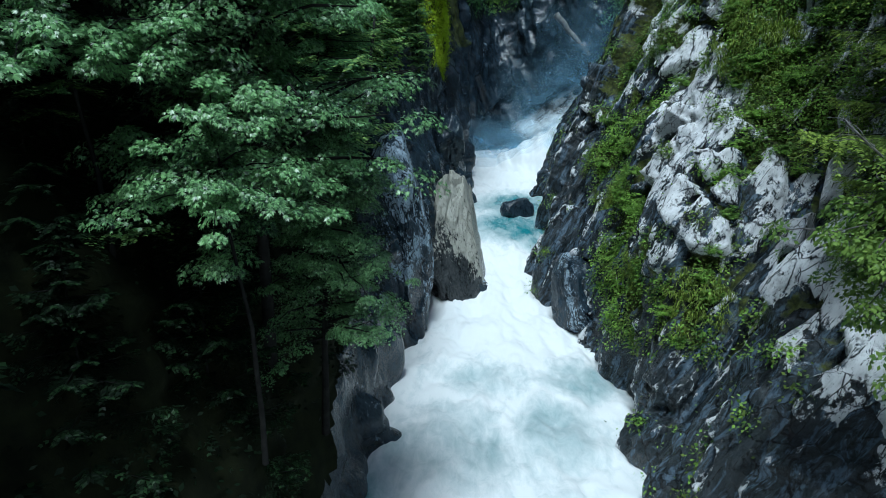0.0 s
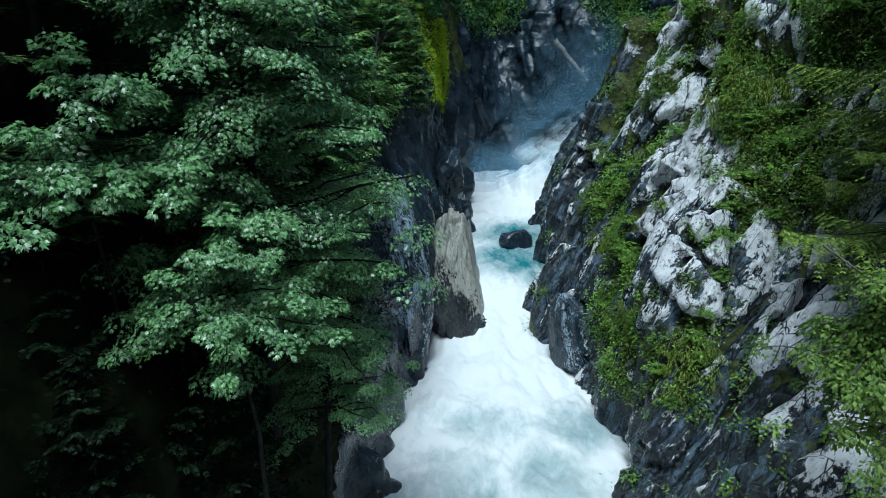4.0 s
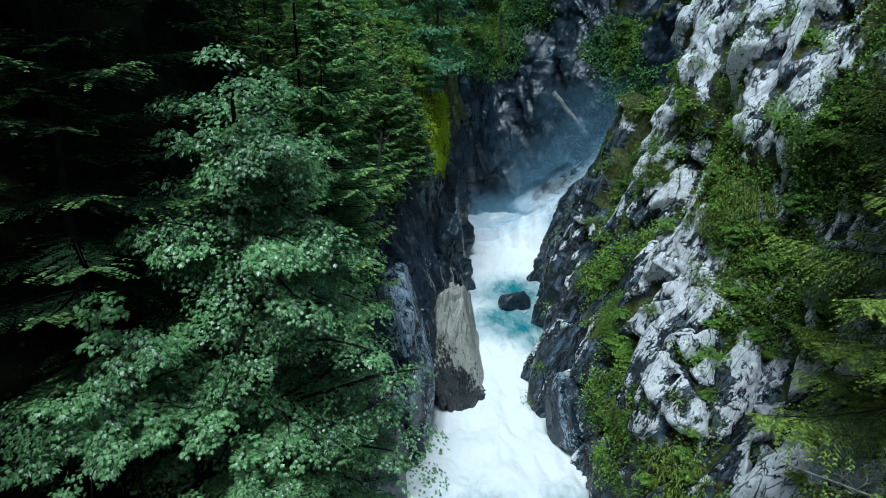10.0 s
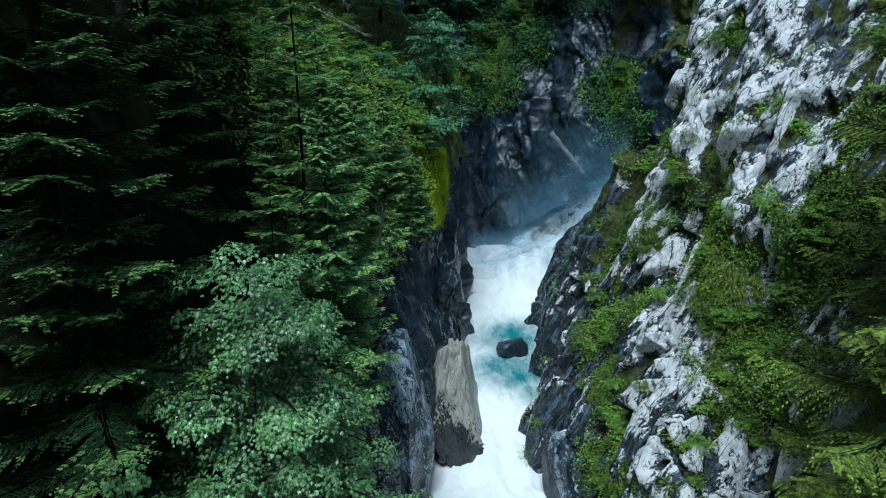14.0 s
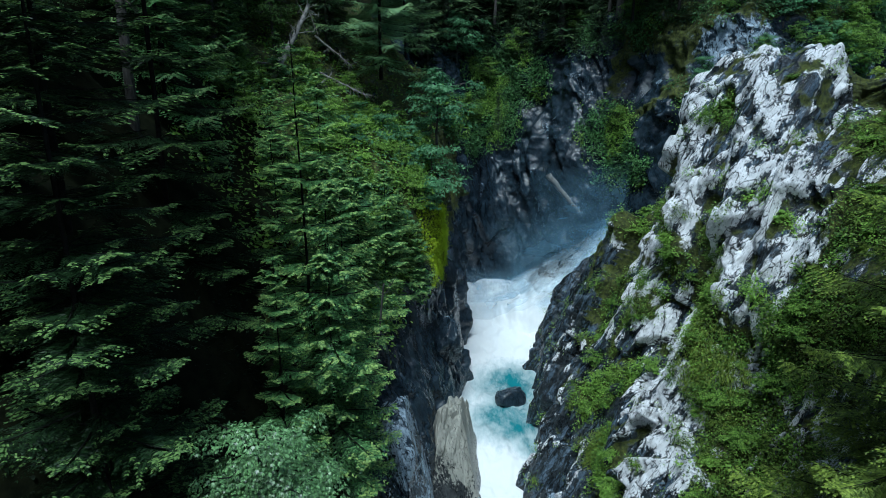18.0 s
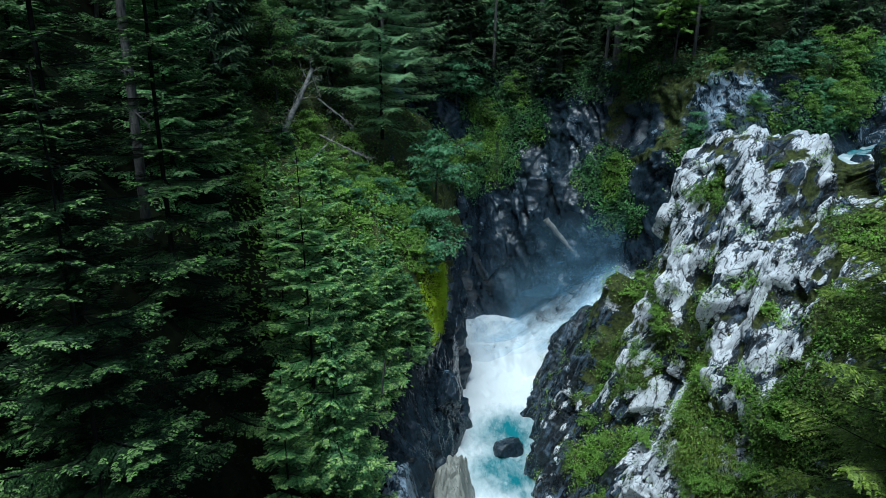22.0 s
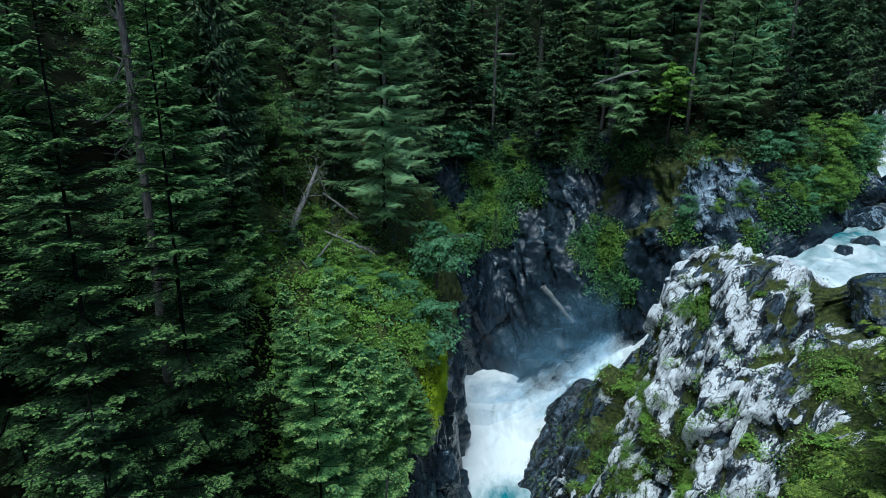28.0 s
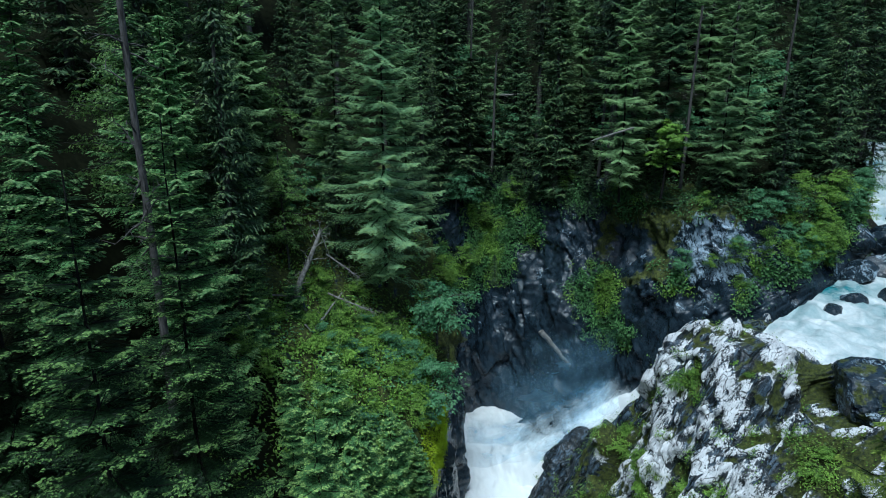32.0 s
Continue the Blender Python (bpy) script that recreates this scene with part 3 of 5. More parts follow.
GREEN_LOW = [(8.9, 32.4, 5.6, 1.6), (8.2, 29.1, 4.3, 1.3), (8.1, 25.9, 3.4, 1.6), (8.1, 26.3, 0.6, 1.6), (7.7, 23.4, 0.4, 1.5), (9.9, 35.7, 7.4, 1.0), (9.7, 21.1, 5.4, 0.9), (9.3, 20.4, 4.4, 0.7),
             (8.9, 19.6, 3.5, 0.9), (9.2, 31.2, 6.2, 1.1), (8.4, 26.9, 4.5, 1.3), (8.4, 24.9, 3.3, 1.2), (7.9, 23.8, 2.4, 0.9), (7.6, 20.0, 1.6, 1.0), (7.7, 18.2, 1.2, 1.0), (10.4, 16.8, 1.2, 0.7), (9.6, 31.4, 6.9, 1.6), (9.0, 19.1, 2.4, 0.8)]
GREEN_MID = [(11.1, 31.9, 11.4, 1.4), (10.4, 28.7, 9.9, 1.0), (12.0, 32.9, 15.7, 1.8), (13.0, 29.4, 14.2, 1.3), (11.7, 25.7, 11.2, 1.7), (11.6, 23.6, 10.7, 1.6), (10.7, 24.7, 9.7, 1.0), (11.7, 22.8, 10.1, 1.5),
             (12.8, 22.6, 11.1, 1.4), (11.3, 21.9, 8.0, 1.0), (11.4, 21.3, 7.0, 1.2), (12.2, 21.7, 8.9, 1.2), (13.1, 20.3, 7.9, 1.8), (12.9, 21.5, 10.0, 1.8), (10.8, 36.4, 10.6, 1.7), (10.2, 35.4, 8.4, 1.1), (10.3, 21.9, 6.5, 0.7), (12.4, 23.2, 9.5, 2.0), (11.8, 21.6, 6.5, 1.5), (12.9, 24.4, 12.4, 1.3), (13.8, 22.0, 12.6, 2.2)]
GREEN_TOP = [(14.0, 29.4, 16.3, 1.3), (11.9, 31.5, 15.1, 1.5), (11.8, 33.2, 15.5, 1.3), (12.5, 27.2, 13.0, 1.8), (14.8, 25.9, 17.3, 0.8), (14.0, 22.7, 15.3, 2.1), (15.2, 21.4, 15.1, 2.0), (18.2, 25.7, 21.6, 1.9), (15.2, 33.4, 21.6, 1.0), (12.6, 39, 14.6, 2.4), (13.6, 40.6, 12.6, 2.2), (16.5, 23, 18.4, 2.0), (17.6, 31.4, 22.9, 0.8)]
GREEN_RIGHT = GREEN_LOW + GREEN_MID + GREEN_TOP
GREEN_BACK = [(27.4, 48.8, 23.6, 2.0), (29.6, 49.4, 25.4, 2.4), (33.0, 50.8, 26.6, 3.0), (36.6, 53.0, 27.6, 3.0), (5.1, 67.9, 20.6, 4.8), (7.8, 67.9, 25.1, 4.8), (4.5, 68.9, 25.7, 4.0), (10.1, 66.2, 23.3, 2.4), (2.5, 63.3, 17.8, 2.3), (15.7, 57.7, 19.2, 3.4), (16.6, 55.9, 15.9, 2.8), (17.9, 53.8, 15.7, 1.5), (20.7, 51.2, 22.0, 1.5), (25.6, 48.0, 22.2, 1.6), (17.9, 58.2, 29.3, 2.8), (0.6, 60.4, 20.5, 3.6)]


def over_line(p):
    """Height over the line where the wet dark foot of the buttress ends."""
    return p[:, 2] - 2.2 - 0.55 * np.maximum(p[:, 1] - 20, 0)


def moss_band(p):
    return np.clip(1.2 - np.abs(over_line(p) + 0.9) / 1.5, 0, 1) * (p[:, 1] < 41) * (p[:, 1] > 17)


def near_zones(p, n):
    pale = 0.06 + 0.74 * np.clip(over_line(p) / 1.5, 0, 1) - 0.14 * np.clip((25 - p[:, 1]) / 3, 0, 1) * (p[:, 2] > 4) - 0.08 * np.clip((p[:, 2] - 13) / 6, 0, 1)
    pale -= 0.35 * np.clip((p[:, 1] - 37) / 5, 0, 1)
    pale += 0.3 * np.clip((19 - p[:, 1]) / 2, 0, 1) * (p[:, 0] > 8.5) * (p[:, 2] < 6)
    # crevice shade put into the colour: hollows lose pale rock, gain dark moss
    hollow_shade = np.clip(buttress.hollow / 0.22, -1, 1)
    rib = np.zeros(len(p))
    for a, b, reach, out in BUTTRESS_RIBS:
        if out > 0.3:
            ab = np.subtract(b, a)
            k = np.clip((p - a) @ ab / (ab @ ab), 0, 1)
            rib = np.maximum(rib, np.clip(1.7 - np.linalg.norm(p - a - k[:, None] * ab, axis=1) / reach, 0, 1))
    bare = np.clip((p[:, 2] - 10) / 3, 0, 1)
    pale += bare * (0.26 * rib - 0.3) - 0.4 * hollow_shade
    moss = 0.14 + 0.42 * np.clip(hollow_shade, -0.5, 1) + bare * (0.42 - 0.44 * rib) + 0.8 * np.maximum(blobs(ragged(p), GREEN_RIGHT), 0.62 * moss_band(ragged(p, 1.6, 4.0))) + 0.25 * np.clip(n[:, 2] - 0.5, 0, 1) - 0.35 * np.clip((2.5 - p[:, 2]) / 3, 0, 1) - 0.4 * np.clip((p[:, 1] - 36) / 3, 0, 1) * (p[:, 2] < 10)
    return pale, moss, np.zeros(len(p))


# ribs that stand out of the buttress, and hollows: ends, reach, height
BUTTRESS_RIBS = [((14.6, 35.4, 23.2), (12.8, 32.4, 16.2), 1.1, 0.55), ((17.0, 32.4, 23.4), (12.9, 26.6, 14.2), 1.2, 0.9), ((16.6, 27.6, 19.6), (13.7, 24.6, 14.2), 1.0, 0.6), ((13.7, 30.2, 17.4), (12.6, 29.4, 13.4), 1.4, -1.0), ((12.4, 33.6, 14.6), (11.4, 29.8, 12.6), 1.5, -0.8),
                 ((10.9, 32.4, 11.6), (8.6, 25.4, 3.4), 0.9, 0.45), ((12.0, 25.2, 12.6), (12.6, 22.6, 12.4), 1.3, -0.9), ((11.2, 22.4, 8.4), (8.2, 20.6, 2.6), 0.8, 0.5), ((12.6, 40.2, 12.9), (10.6, 47.6, 7.4), 0.9, 0.3), ((6.0, 30.4, -2.6), (6.2, 29.0, -1.2), 1.0, -0.9)]

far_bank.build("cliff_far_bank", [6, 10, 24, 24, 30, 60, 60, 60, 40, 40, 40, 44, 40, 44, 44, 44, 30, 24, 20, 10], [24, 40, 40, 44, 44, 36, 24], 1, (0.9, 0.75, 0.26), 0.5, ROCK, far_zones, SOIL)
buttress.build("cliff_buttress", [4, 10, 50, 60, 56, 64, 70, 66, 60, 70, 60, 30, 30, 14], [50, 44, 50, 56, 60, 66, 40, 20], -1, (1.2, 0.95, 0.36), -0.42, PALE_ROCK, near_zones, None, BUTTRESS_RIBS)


# ---- hills that close the valley beside the walk, and behind it, unseen, to block sky light ----
def hill(name, rows, us, vs):
    h = Sheet()
    for r in rows:
        h.add(*r)
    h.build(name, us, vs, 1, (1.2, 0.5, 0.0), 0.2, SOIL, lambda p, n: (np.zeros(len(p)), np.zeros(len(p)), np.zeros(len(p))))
    return h


right_hill = hill("hill_right", [[(36, 30, 20), (46, 30, 26), (60, 30, 36), (95, 30, 60)], [(48, 46, 22), (54, 46, 28), (66, 46, 38), (98, 46, 62)], [(58, 62, 24), (62, 60, 30), (72, 58, 40), (105, 56, 66)], [(72, 84, 27), (76, 80, 34), (86, 76, 44), (120, 70, 70)], [(76, 112, 29), (82, 116, 38), (92, 120, 50), (120, 130, 74)], [(54, 120, 30), (56, 128, 38), (60, 138, 50), (70, 160, 76)]], [16, 16, 16, 16, 16], [16, 16, 16])
# added out of view behind the camera to keep low sky light out
hill("hill_behind", [[(-70, -10, 40), (-76, -30, 58), (-90, -60, 80)], [(-24, -26, 2), (-30, -44, 34), (-40, -80, 76)], [(3, -34, -4), (3, -50, 26), (3, -84, 70)], [(26, -26, 6), (34, -44, 34), (44, -80, 74)], [(70, -10, 40), (78, -30, 56), (92, -60, 78)]], [8, 8, 8, 8], [12, 12])


# ---- water ----
def river(name, label, rows, nu, nv, rough, foam_of):
    """A strip of water lofted over rows of (left, middle, right)."""
    p = curve_rows(np.array(rows, float), nu)
    p = curve_rows(p.transpose(1, 0, 2), nv).transpose(1, 0, 2).reshape(-1, 3)
    for v in p:
        q = Vector((v[0] * 0.9, v[1] * 0.55, v[2] * 0.4))
        v[2] += rough * (noise.fractal(q, 1.0, 2.1, 4) + 0.3 * abs(noise.noise(q * 2.3)))
    foam = foam_of(p)
    return tagged(new(name, mesh_np(name, p, grid_faces(nu, nv)[:, ::-1], WATER, True, {"foam": foam})), label, "water", kind="structure")


def pool_foam(p):
    f = 0.84 - 0.5 * blobs(p, [(4.8, 38.8, 0.4, 4.0), (5.2, 42.4, 1.0, 4.6), (6.0, 36.4, -0.4, 1.8), (9.4, 16.2, -3.4, 2.2), (-3, 16, -3.4, 2.0)])
    f -= 0.26 * blobs(p, [(0.5, 19, -3.4, 3.5), (4.4, 20, -3.4, 3), (6, 23.5, -3.3, 2.5), (2, 24, -3.2, 2.5)])
    return f + 0.3 * blobs(p, [(5, 32, -2, 6), (5, 54, 2, 8)])


river("river_lower", "churning white glacier water with turquoise patches", [
    [(-8, -30, -3.8), (3, -30, -3.8), (14, -30, -3.8)], [(-7, 0, -3.6), (3, 0, -3.6), (14, 0, -3.6)], [(-6, 14, -3.5), (3, 14, -3.5), (13, 14, -3.5)],
    [(-5, 20, -3.5), (3, 20, -3.3), (11, 20, -3.5)], [(-4, 25, -3.3), (3, 25, -3.0), (9, 25, -3.3)], [(-2, 29, -3.0), (3.4, 29, -2.5), (9, 29, -3.0)],
    [(-1, 33, -1.9), (4, 33, -1.6), (9, 33, -1.9)], [(-1, 36.5, -0.6), (4.2, 36.5, -0.5), (9, 36.5, -0.5)], [(-1, 40, 0.6), (4.4, 40, 0.5), (10, 40, 0.6)],
    [(-1, 44, 1.1), (4.4, 44, 0.9), (10, 44, 1.1)], [(-2, 49, 1.6), (4.4, 49, 1.7), (11, 49, 2.0)], [(-2, 55, 1.9), (4.6, 55, 2.5), (14, 54, 2.8)], [(-2, 62, 1.9), (4.8, 62, 2.7), (14, 60, 2.6)], [(-2, 68, 1.6), (5, 68, 1.8), (14, 66, 1.8)]],
    420, 130, 0.26, pool_foam)

river("waterfall_slot", "white waterfall jet plunging through a dark slot", [
    [(20.6, 49.0, 16.4), (20.4, 47.8, 16.6), (20.2, 46.6, 16.4)], [(19.0, 50.2, 13.2), (18.6, 49.2, 13.6), (18.2, 48.2, 13.2)], [(17.0, 53.6, 6.5), (15.6, 51.3, 10.3), (15.2, 50.0, 6.0)],
    [(13.0, 55.0, 3.4), (11.4, 51.9, 7.3), (11.0, 50.2, 3.0)], [(9.4, 56.4, 2.5), (8.0, 52.7, 4.9), (7.6, 49.8, 1.3)], [(5.8, 57.5, 2.2), (4.8, 54, 3.0), (4.4, 50, 0.8)]],
    160, 60, 0.35, lambda p: np.full(len(p), 0.95))

river("river_upper", "white cascading mountain river above the gorge", [
    [(60, 100, 30.8), (65, 92, 30.8), (70, 84, 30.8)], [(57, 82, 30.3), (61, 77, 30.3), (66, 71, 30.3)], [(50.4, 73.4, 29.9), (54, 69.8, 29.9), (59, 66, 29.9)], [(48.6, 70, 26.2), (52, 66.6, 26.2), (57, 62, 26.2)],
    [(45.4, 61, 24.0), (48, 57, 24.0), (51, 52, 24.0)], [(37.6, 53.4, 22.9), (39, 48, 22.8), (41, 42, 22.9)], [(31.6, 48, 22.2), (32, 42.5, 22.3), (33, 36, 22.4)], [(26, 43.6, 21.8), (26.6, 39.6, 22.1), (27.6, 34.4, 22.2)], [(22.8, 41.4, 20.8), (23.4, 38.2, 21.6), (25.6, 33.2, 21.6)], [(21.4, 40.2, 19), (22.2, 37, 20.2), (24.6, 32, 20.4)]],
    200, 90, 0.34, lambda p: 0.54 + 0.3 * blobs(p, [(46, 68, 28, 5), (22, 38, 22, 5)]) - 0.25 * blobs(p, [(33, 49, 23.6, 4), (50, 74, 31, 4)]))


# ---- boulders ----
def rock_mesh(name, size, seed, cuts, material, pale, moss, sub=4, fade=0.0, boxy=1.0, chip=0.1):
    """A boulder: a ball cut by flat planes, then roughened."""
    bm = bmesh.new()
    bmesh.ops.create_icosphere(bm, subdivisions=sub, radius=1.0)
    rng = random.Random(seed)
    planes = [(Vector((rng.gauss(0, 1), rng.gauss(0, 1), rng.gauss(0, 0.8))).normalized(), rng.uniform(0.55, 0.85)) for _ in range(cuts)]
    for v in bm.verts:
        c = v.co.copy()
        c = Vector([math.copysign(abs(k) ** boxy, k) for k in c])
        for n, d in planes:
            over = c.dot(n) - d
            if over > 0:
                c -= n * over * 0.92
        c *= 1 + 0.05 * noise.fractal(c * 2.3 + Vector((seed, 0, 0)), 0.9, 2, 4) + chip * facets(c * max(size), 0.5, 0.6, 0.4, seed) + 0.3 * chip * facets(c * max(size), 1.3, 0.6, 0.4, seed, True)
        v.co = Vector((c.x * size[0], c.y * size[1], c.z * size[2]))
    me = bpy.data.meshes.new(name)
    bm.to_mesh(me)
    bm.free()
    zz = np.array([v.co.z for v in me.vertices]) / size[2]
    for key, val in (("pale", pale + fade * zz), ("moss", moss + 0 * zz)):
        me.attributes.new(key, "FLOAT", "POINT").data.foreach_set("value", val.astype(np.float32))
    me.materials.append(material)
    return me


def boulder(label, at, size, seed, turn=0, cuts=9, material=ROCK, pale=0.3, moss=0.1, sub=4, fade=0.0, boxy=1.0, chip=0.1):
    ob = new("boulder", rock_mesh("boulder", size, seed, cuts, material, pale, moss, sub, fade, boxy, chip))
    ob.matrix_world = pose(*at, 0, 0, turn)
    return tagged(ob, label, "rock")


boulder("dark wet boulder standing in the turquoise chute", (5.1, 40.6, 0.8), (1.2, 1.0, 0.95), 3, 20, 8, sub=5, pale=0.1, moss=0)
boulder("tan-topped grey boulder leaning over the chute", (0.75, 33.6, -1.0), (1.85, 3.9, 5.2), 12, -14, 6, TAN_ROCK, 0.40, 0.0, 6, 1.1, 0.92, 0.09)
boulder("dark wet rock under the leaning boulder", (0.9, 33.4, -3.0), (2.0, 2.6, 2.2), 16, 40, 8, ROCK, 0.25, 0.0, 5)
boulder("smooth dark hump of rock beside the chute", (-2.1, 29.3, 1.6), (1.9, 2.3, 5.3), 15, 10, 8, ROCK, 0.6, 0.1, 6, 0.3, 0.85, 0.06)
boulder("rounded dark rock above the water", (-0.1, 40.5, 5.4), (1.3, 1.8, 2.2), 21, 30, 8, ROCK, 0.3, 0.15, 5)
boulder("hollowed wet rock rib at the water's edge", (6.6, 29.0, -1.6), (1.1, 2.2, 2.4), 33, 15, 8, ROCK, 0.3, 0, 5)
boulder("mossy boulder on the river's brink", (22.8, 28.7, 23.6), (2.5, 2.1, 1.9), 5, 0, 9, ROCK, 0.5, 0.55, 5)
boulder("grey boulder in the upper river", (36.4, 50.4, 23.1), (1.8, 1.5, 1.3), 41, 30, 9, ROCK, 0.5, 0.2)
boulder("dark boulder in the upper river", (39.0, 51.6, 23.4), (1.6, 1.6, 1.2), 42, 80, 9, ROCK, 0.4, 0.2)
boulder("pale boulder at the river's edge", (34.6, 51.6, 23.6), (1.5, 1.3, 1.6), 43, 10, 9, ROCK, 0.4, 0.3)
boulder("wet boulder among the rapids", (33.0, 46.0, 22.2), (1.2, 1.4, 0.8), 44, 50, 9, ROCK, 0.3, 0.1)

for k, (x, y, z, w) in enumerate(((41.5, 53.6, 25.2, 2.4), (44.6, 55.8, 25.8, 2.0), (38.0, 54.6, 25.4, 2.2), (46.6, 59.4, 26.6, 2.2), (36.0, 45.6, 22.7, 1.3), (43.0, 50.4, 23.9, 1.6), (40.0, 47.4, 23.1, 1.2), (30.4, 44.2, 22.0, 0.9))):
    boulder("dark wet boulder beside the rapids", (x, y, z), (w, w * 0.9, w * 0.75), 60 + k, 35 * k, 9, ROCK, 0.35, 0.3)


# ---- plants ----
def blades(p0, p1, width, up, roll=None):
    """Narrow leaf-shaped quads from p0 to p1, their faces towards up, some rolled aside."""
    d = p1 - p0
    if roll is not None:
        up = up + roll.normal(0, 0.28, d.shape)
    side = unit(np.cross(d, up)) * np.asarray(width).reshape(-1, 1)
    mid = p0 + d * 0.45
    v = np.stack([p0, mid + side, p1, mid - side], 1).reshape(-1, 3)
    return v, np.arange(len(p0) * 4).reshape(-1, 4)


def tube(path, radii, sides=7):
    path = np.asarray(path, float)
    d = unit(np.gradient(path, axis=0))
    ref = np.array([0.31, 0.95, 0.05])
    a = unit(np.cross(d, ref))
    b = np.cross(d, a)
    ang = np.linspace(0, 2 * np.pi, sides, endpoint=False)
    ring = a[:, None] * np.cos(ang)[None, :, None] + b[:, None] * np.sin(ang)[None, :, None]
    v = (path[:, None] + ring * np.asarray(radii).reshape(-1, 1, 1)).reshape(-1, 3)
    k, s = np.meshgrid(np.arange(len(path) - 1), np.arange(sides), indexing="ij")
    k, s = k.ravel(), s.ravel()
    n = (s + 1) % sides
    return v, np.stack([k * sides + s, k * sides + n, (k + 1) * sides + n, (k + 1) * sides + s], 1)


def join(pieces):
    vs, fs, o = [], [], 0
    for v, f in pieces:
        vs.append(v)
        fs.append(f + o)
        o += len(v)
    return np.concatenate(vs), np.concatenate(fs)


def spruce_parts(h, r, seed, bare, near):
    """Trunk and boughs of a spruce: drooping boughs in whorls, each of many needle twigs, with brighter shoots at the ends."""
    rng = np.random.default_rng(seed)
    zs = np.linspace(0, h, 14)
    sway = np.cumsum(rng.normal(0, 0.03, (14, 2)), 0)
    path = np.column_stack([sway, zs])
    trunk, tiers = [tube(path, (0.30 if near == 0 else 0.12) * (h / 25) * (1 - zs / h * 0.93) + 0.01, 9)], []
    z = bare * h
    while z < h * 0.99:
        f = (z - bare * h) / (h * (1 - bare))
        reach = r * (1 - f) ** 0.75 * min(1.0, 0.55 + f * 3) + 0.12
        k = rng.integers(5, 8)
        for a in rng.uniform(0, 2 * np.pi) + np.arange(k) * 2 * np.pi / k + rng.normal(0, 0.25, k):
            green, shoots = [], []
            L = reach * rng.uniform(0.5, 1.25)
            steps = max(4, int(L / (0.30, 0.15, 0.095)[near]))
            s = np.linspace(0.12, 1, steps)
            droop = (0.30 * (1 - f) + 0.02) * L * rng.uniform(0.6, 1.3)
            zc = z + rng.uniform(-1, 1) * (0.3, 0.3, 0.2)[near] + L * (0.25 * f - 0.02) * s - droop * (s - 0.6 * s ** 3.0)
            out = np.array([math.cos(a), math.sin(a), 0])
            lat = np.array([-math.sin(a), math.cos(a), 0])
            c = np.interp(zc, zs, sway[:, 0])[:, None] * [1, 0, 0] + np.interp(zc, zs, sway[:, 1])[:, None] * [0, 1, 0]
            q = c + out * (L * s)[:, None] + np.array([0, 0, 1]) * zc[:, None]
            if L > (0.8 if near else 1.5):
                few = q[:: max(1, steps // 3)]
                trunk.append(tube(few, np.linspace(0.024, 0.006, len(few)), 3))
            tw = np.minimum(0.22 + 0.42 * L * (1 - s) * s ** 0.25 * 1.6, 0.95 if r < 5 else 1.2) * rng.uniform(0.65, 1.25, steps)
            for sg in (-1, 1):
                d = unit(lat * sg + out * 0.8 + rng.normal(0, 0.09, (steps, 3)))
                d[:, 2] -= (0.2, 0.18, 0.08 if r < 4.8 else 0.2)[near] + (0.5, 0.45, 0.25 if r < 4.8 else 0.6)[near] * rng.random(steps)
                p1 = q + d * tw[:, None]
                m = (4, 6, 10)[near]
                fr = np.repeat(np.linspace(0.1 if near else 0.0, 0.95 if near else 0.75, m)[None], steps, 0)
                b0 = q[:, None] + (p1 - q)[:, None] * fr[..., None]
                hot = ((s[:, None] > 0.72) | ((fr > 0.62) & (s[:, None] > 0.45))).ravel() & (rng.random(steps * m) < 0.45)
                for s2 in ((-1, 1) if near else (0,)):
                    side = unit(np.cross(d, [0, 0, 1.0])) * s2
                    d2 = unit(d[:, None] + side[:, None] * 0.8 + rng.normal(0, 1, (steps, m, 3)) * ([0.16, 0.16, 0.10] if near else [0.33, 0.33, 0.22]))
                    ln = ((0.10, 0.10, 0.08)[near] + (0.2, 0.2, 0.15)[near] * (1 - fr) * tw[:, None]) if near else (0.2 + 0.5 * tw[:, None] * (1 - fr * 0.6))
                    e0, e1 = b0.reshape(-1, 3), (b0 + d2 * ln[..., None]).reshape(-1, 3)
                    wide = (0.05, 0.026, 0.018)[near]
                    for keep, bag in ((~hot, green), (hot, shoots)):
                        if keep.any():
                            bag.append(blades(e0[keep], e1[keep], np.full(keep.sum(), wide * (1.5 if bag is shoots else 1.0)), np.array([0, 0, 1.0]) + out * (0.35, 0.4, 0.1)[near], rng))
            tiers.append((join(green), join(shoots) if shoots else None))
        z += (0.5, 0.66, 1.2)[near] * rng.uniform(0.6, 1.35) * (0.55 + 0.6 * (1 - f)) * (1 if r < 5 else 1.1)
    return join(trunk), tiers


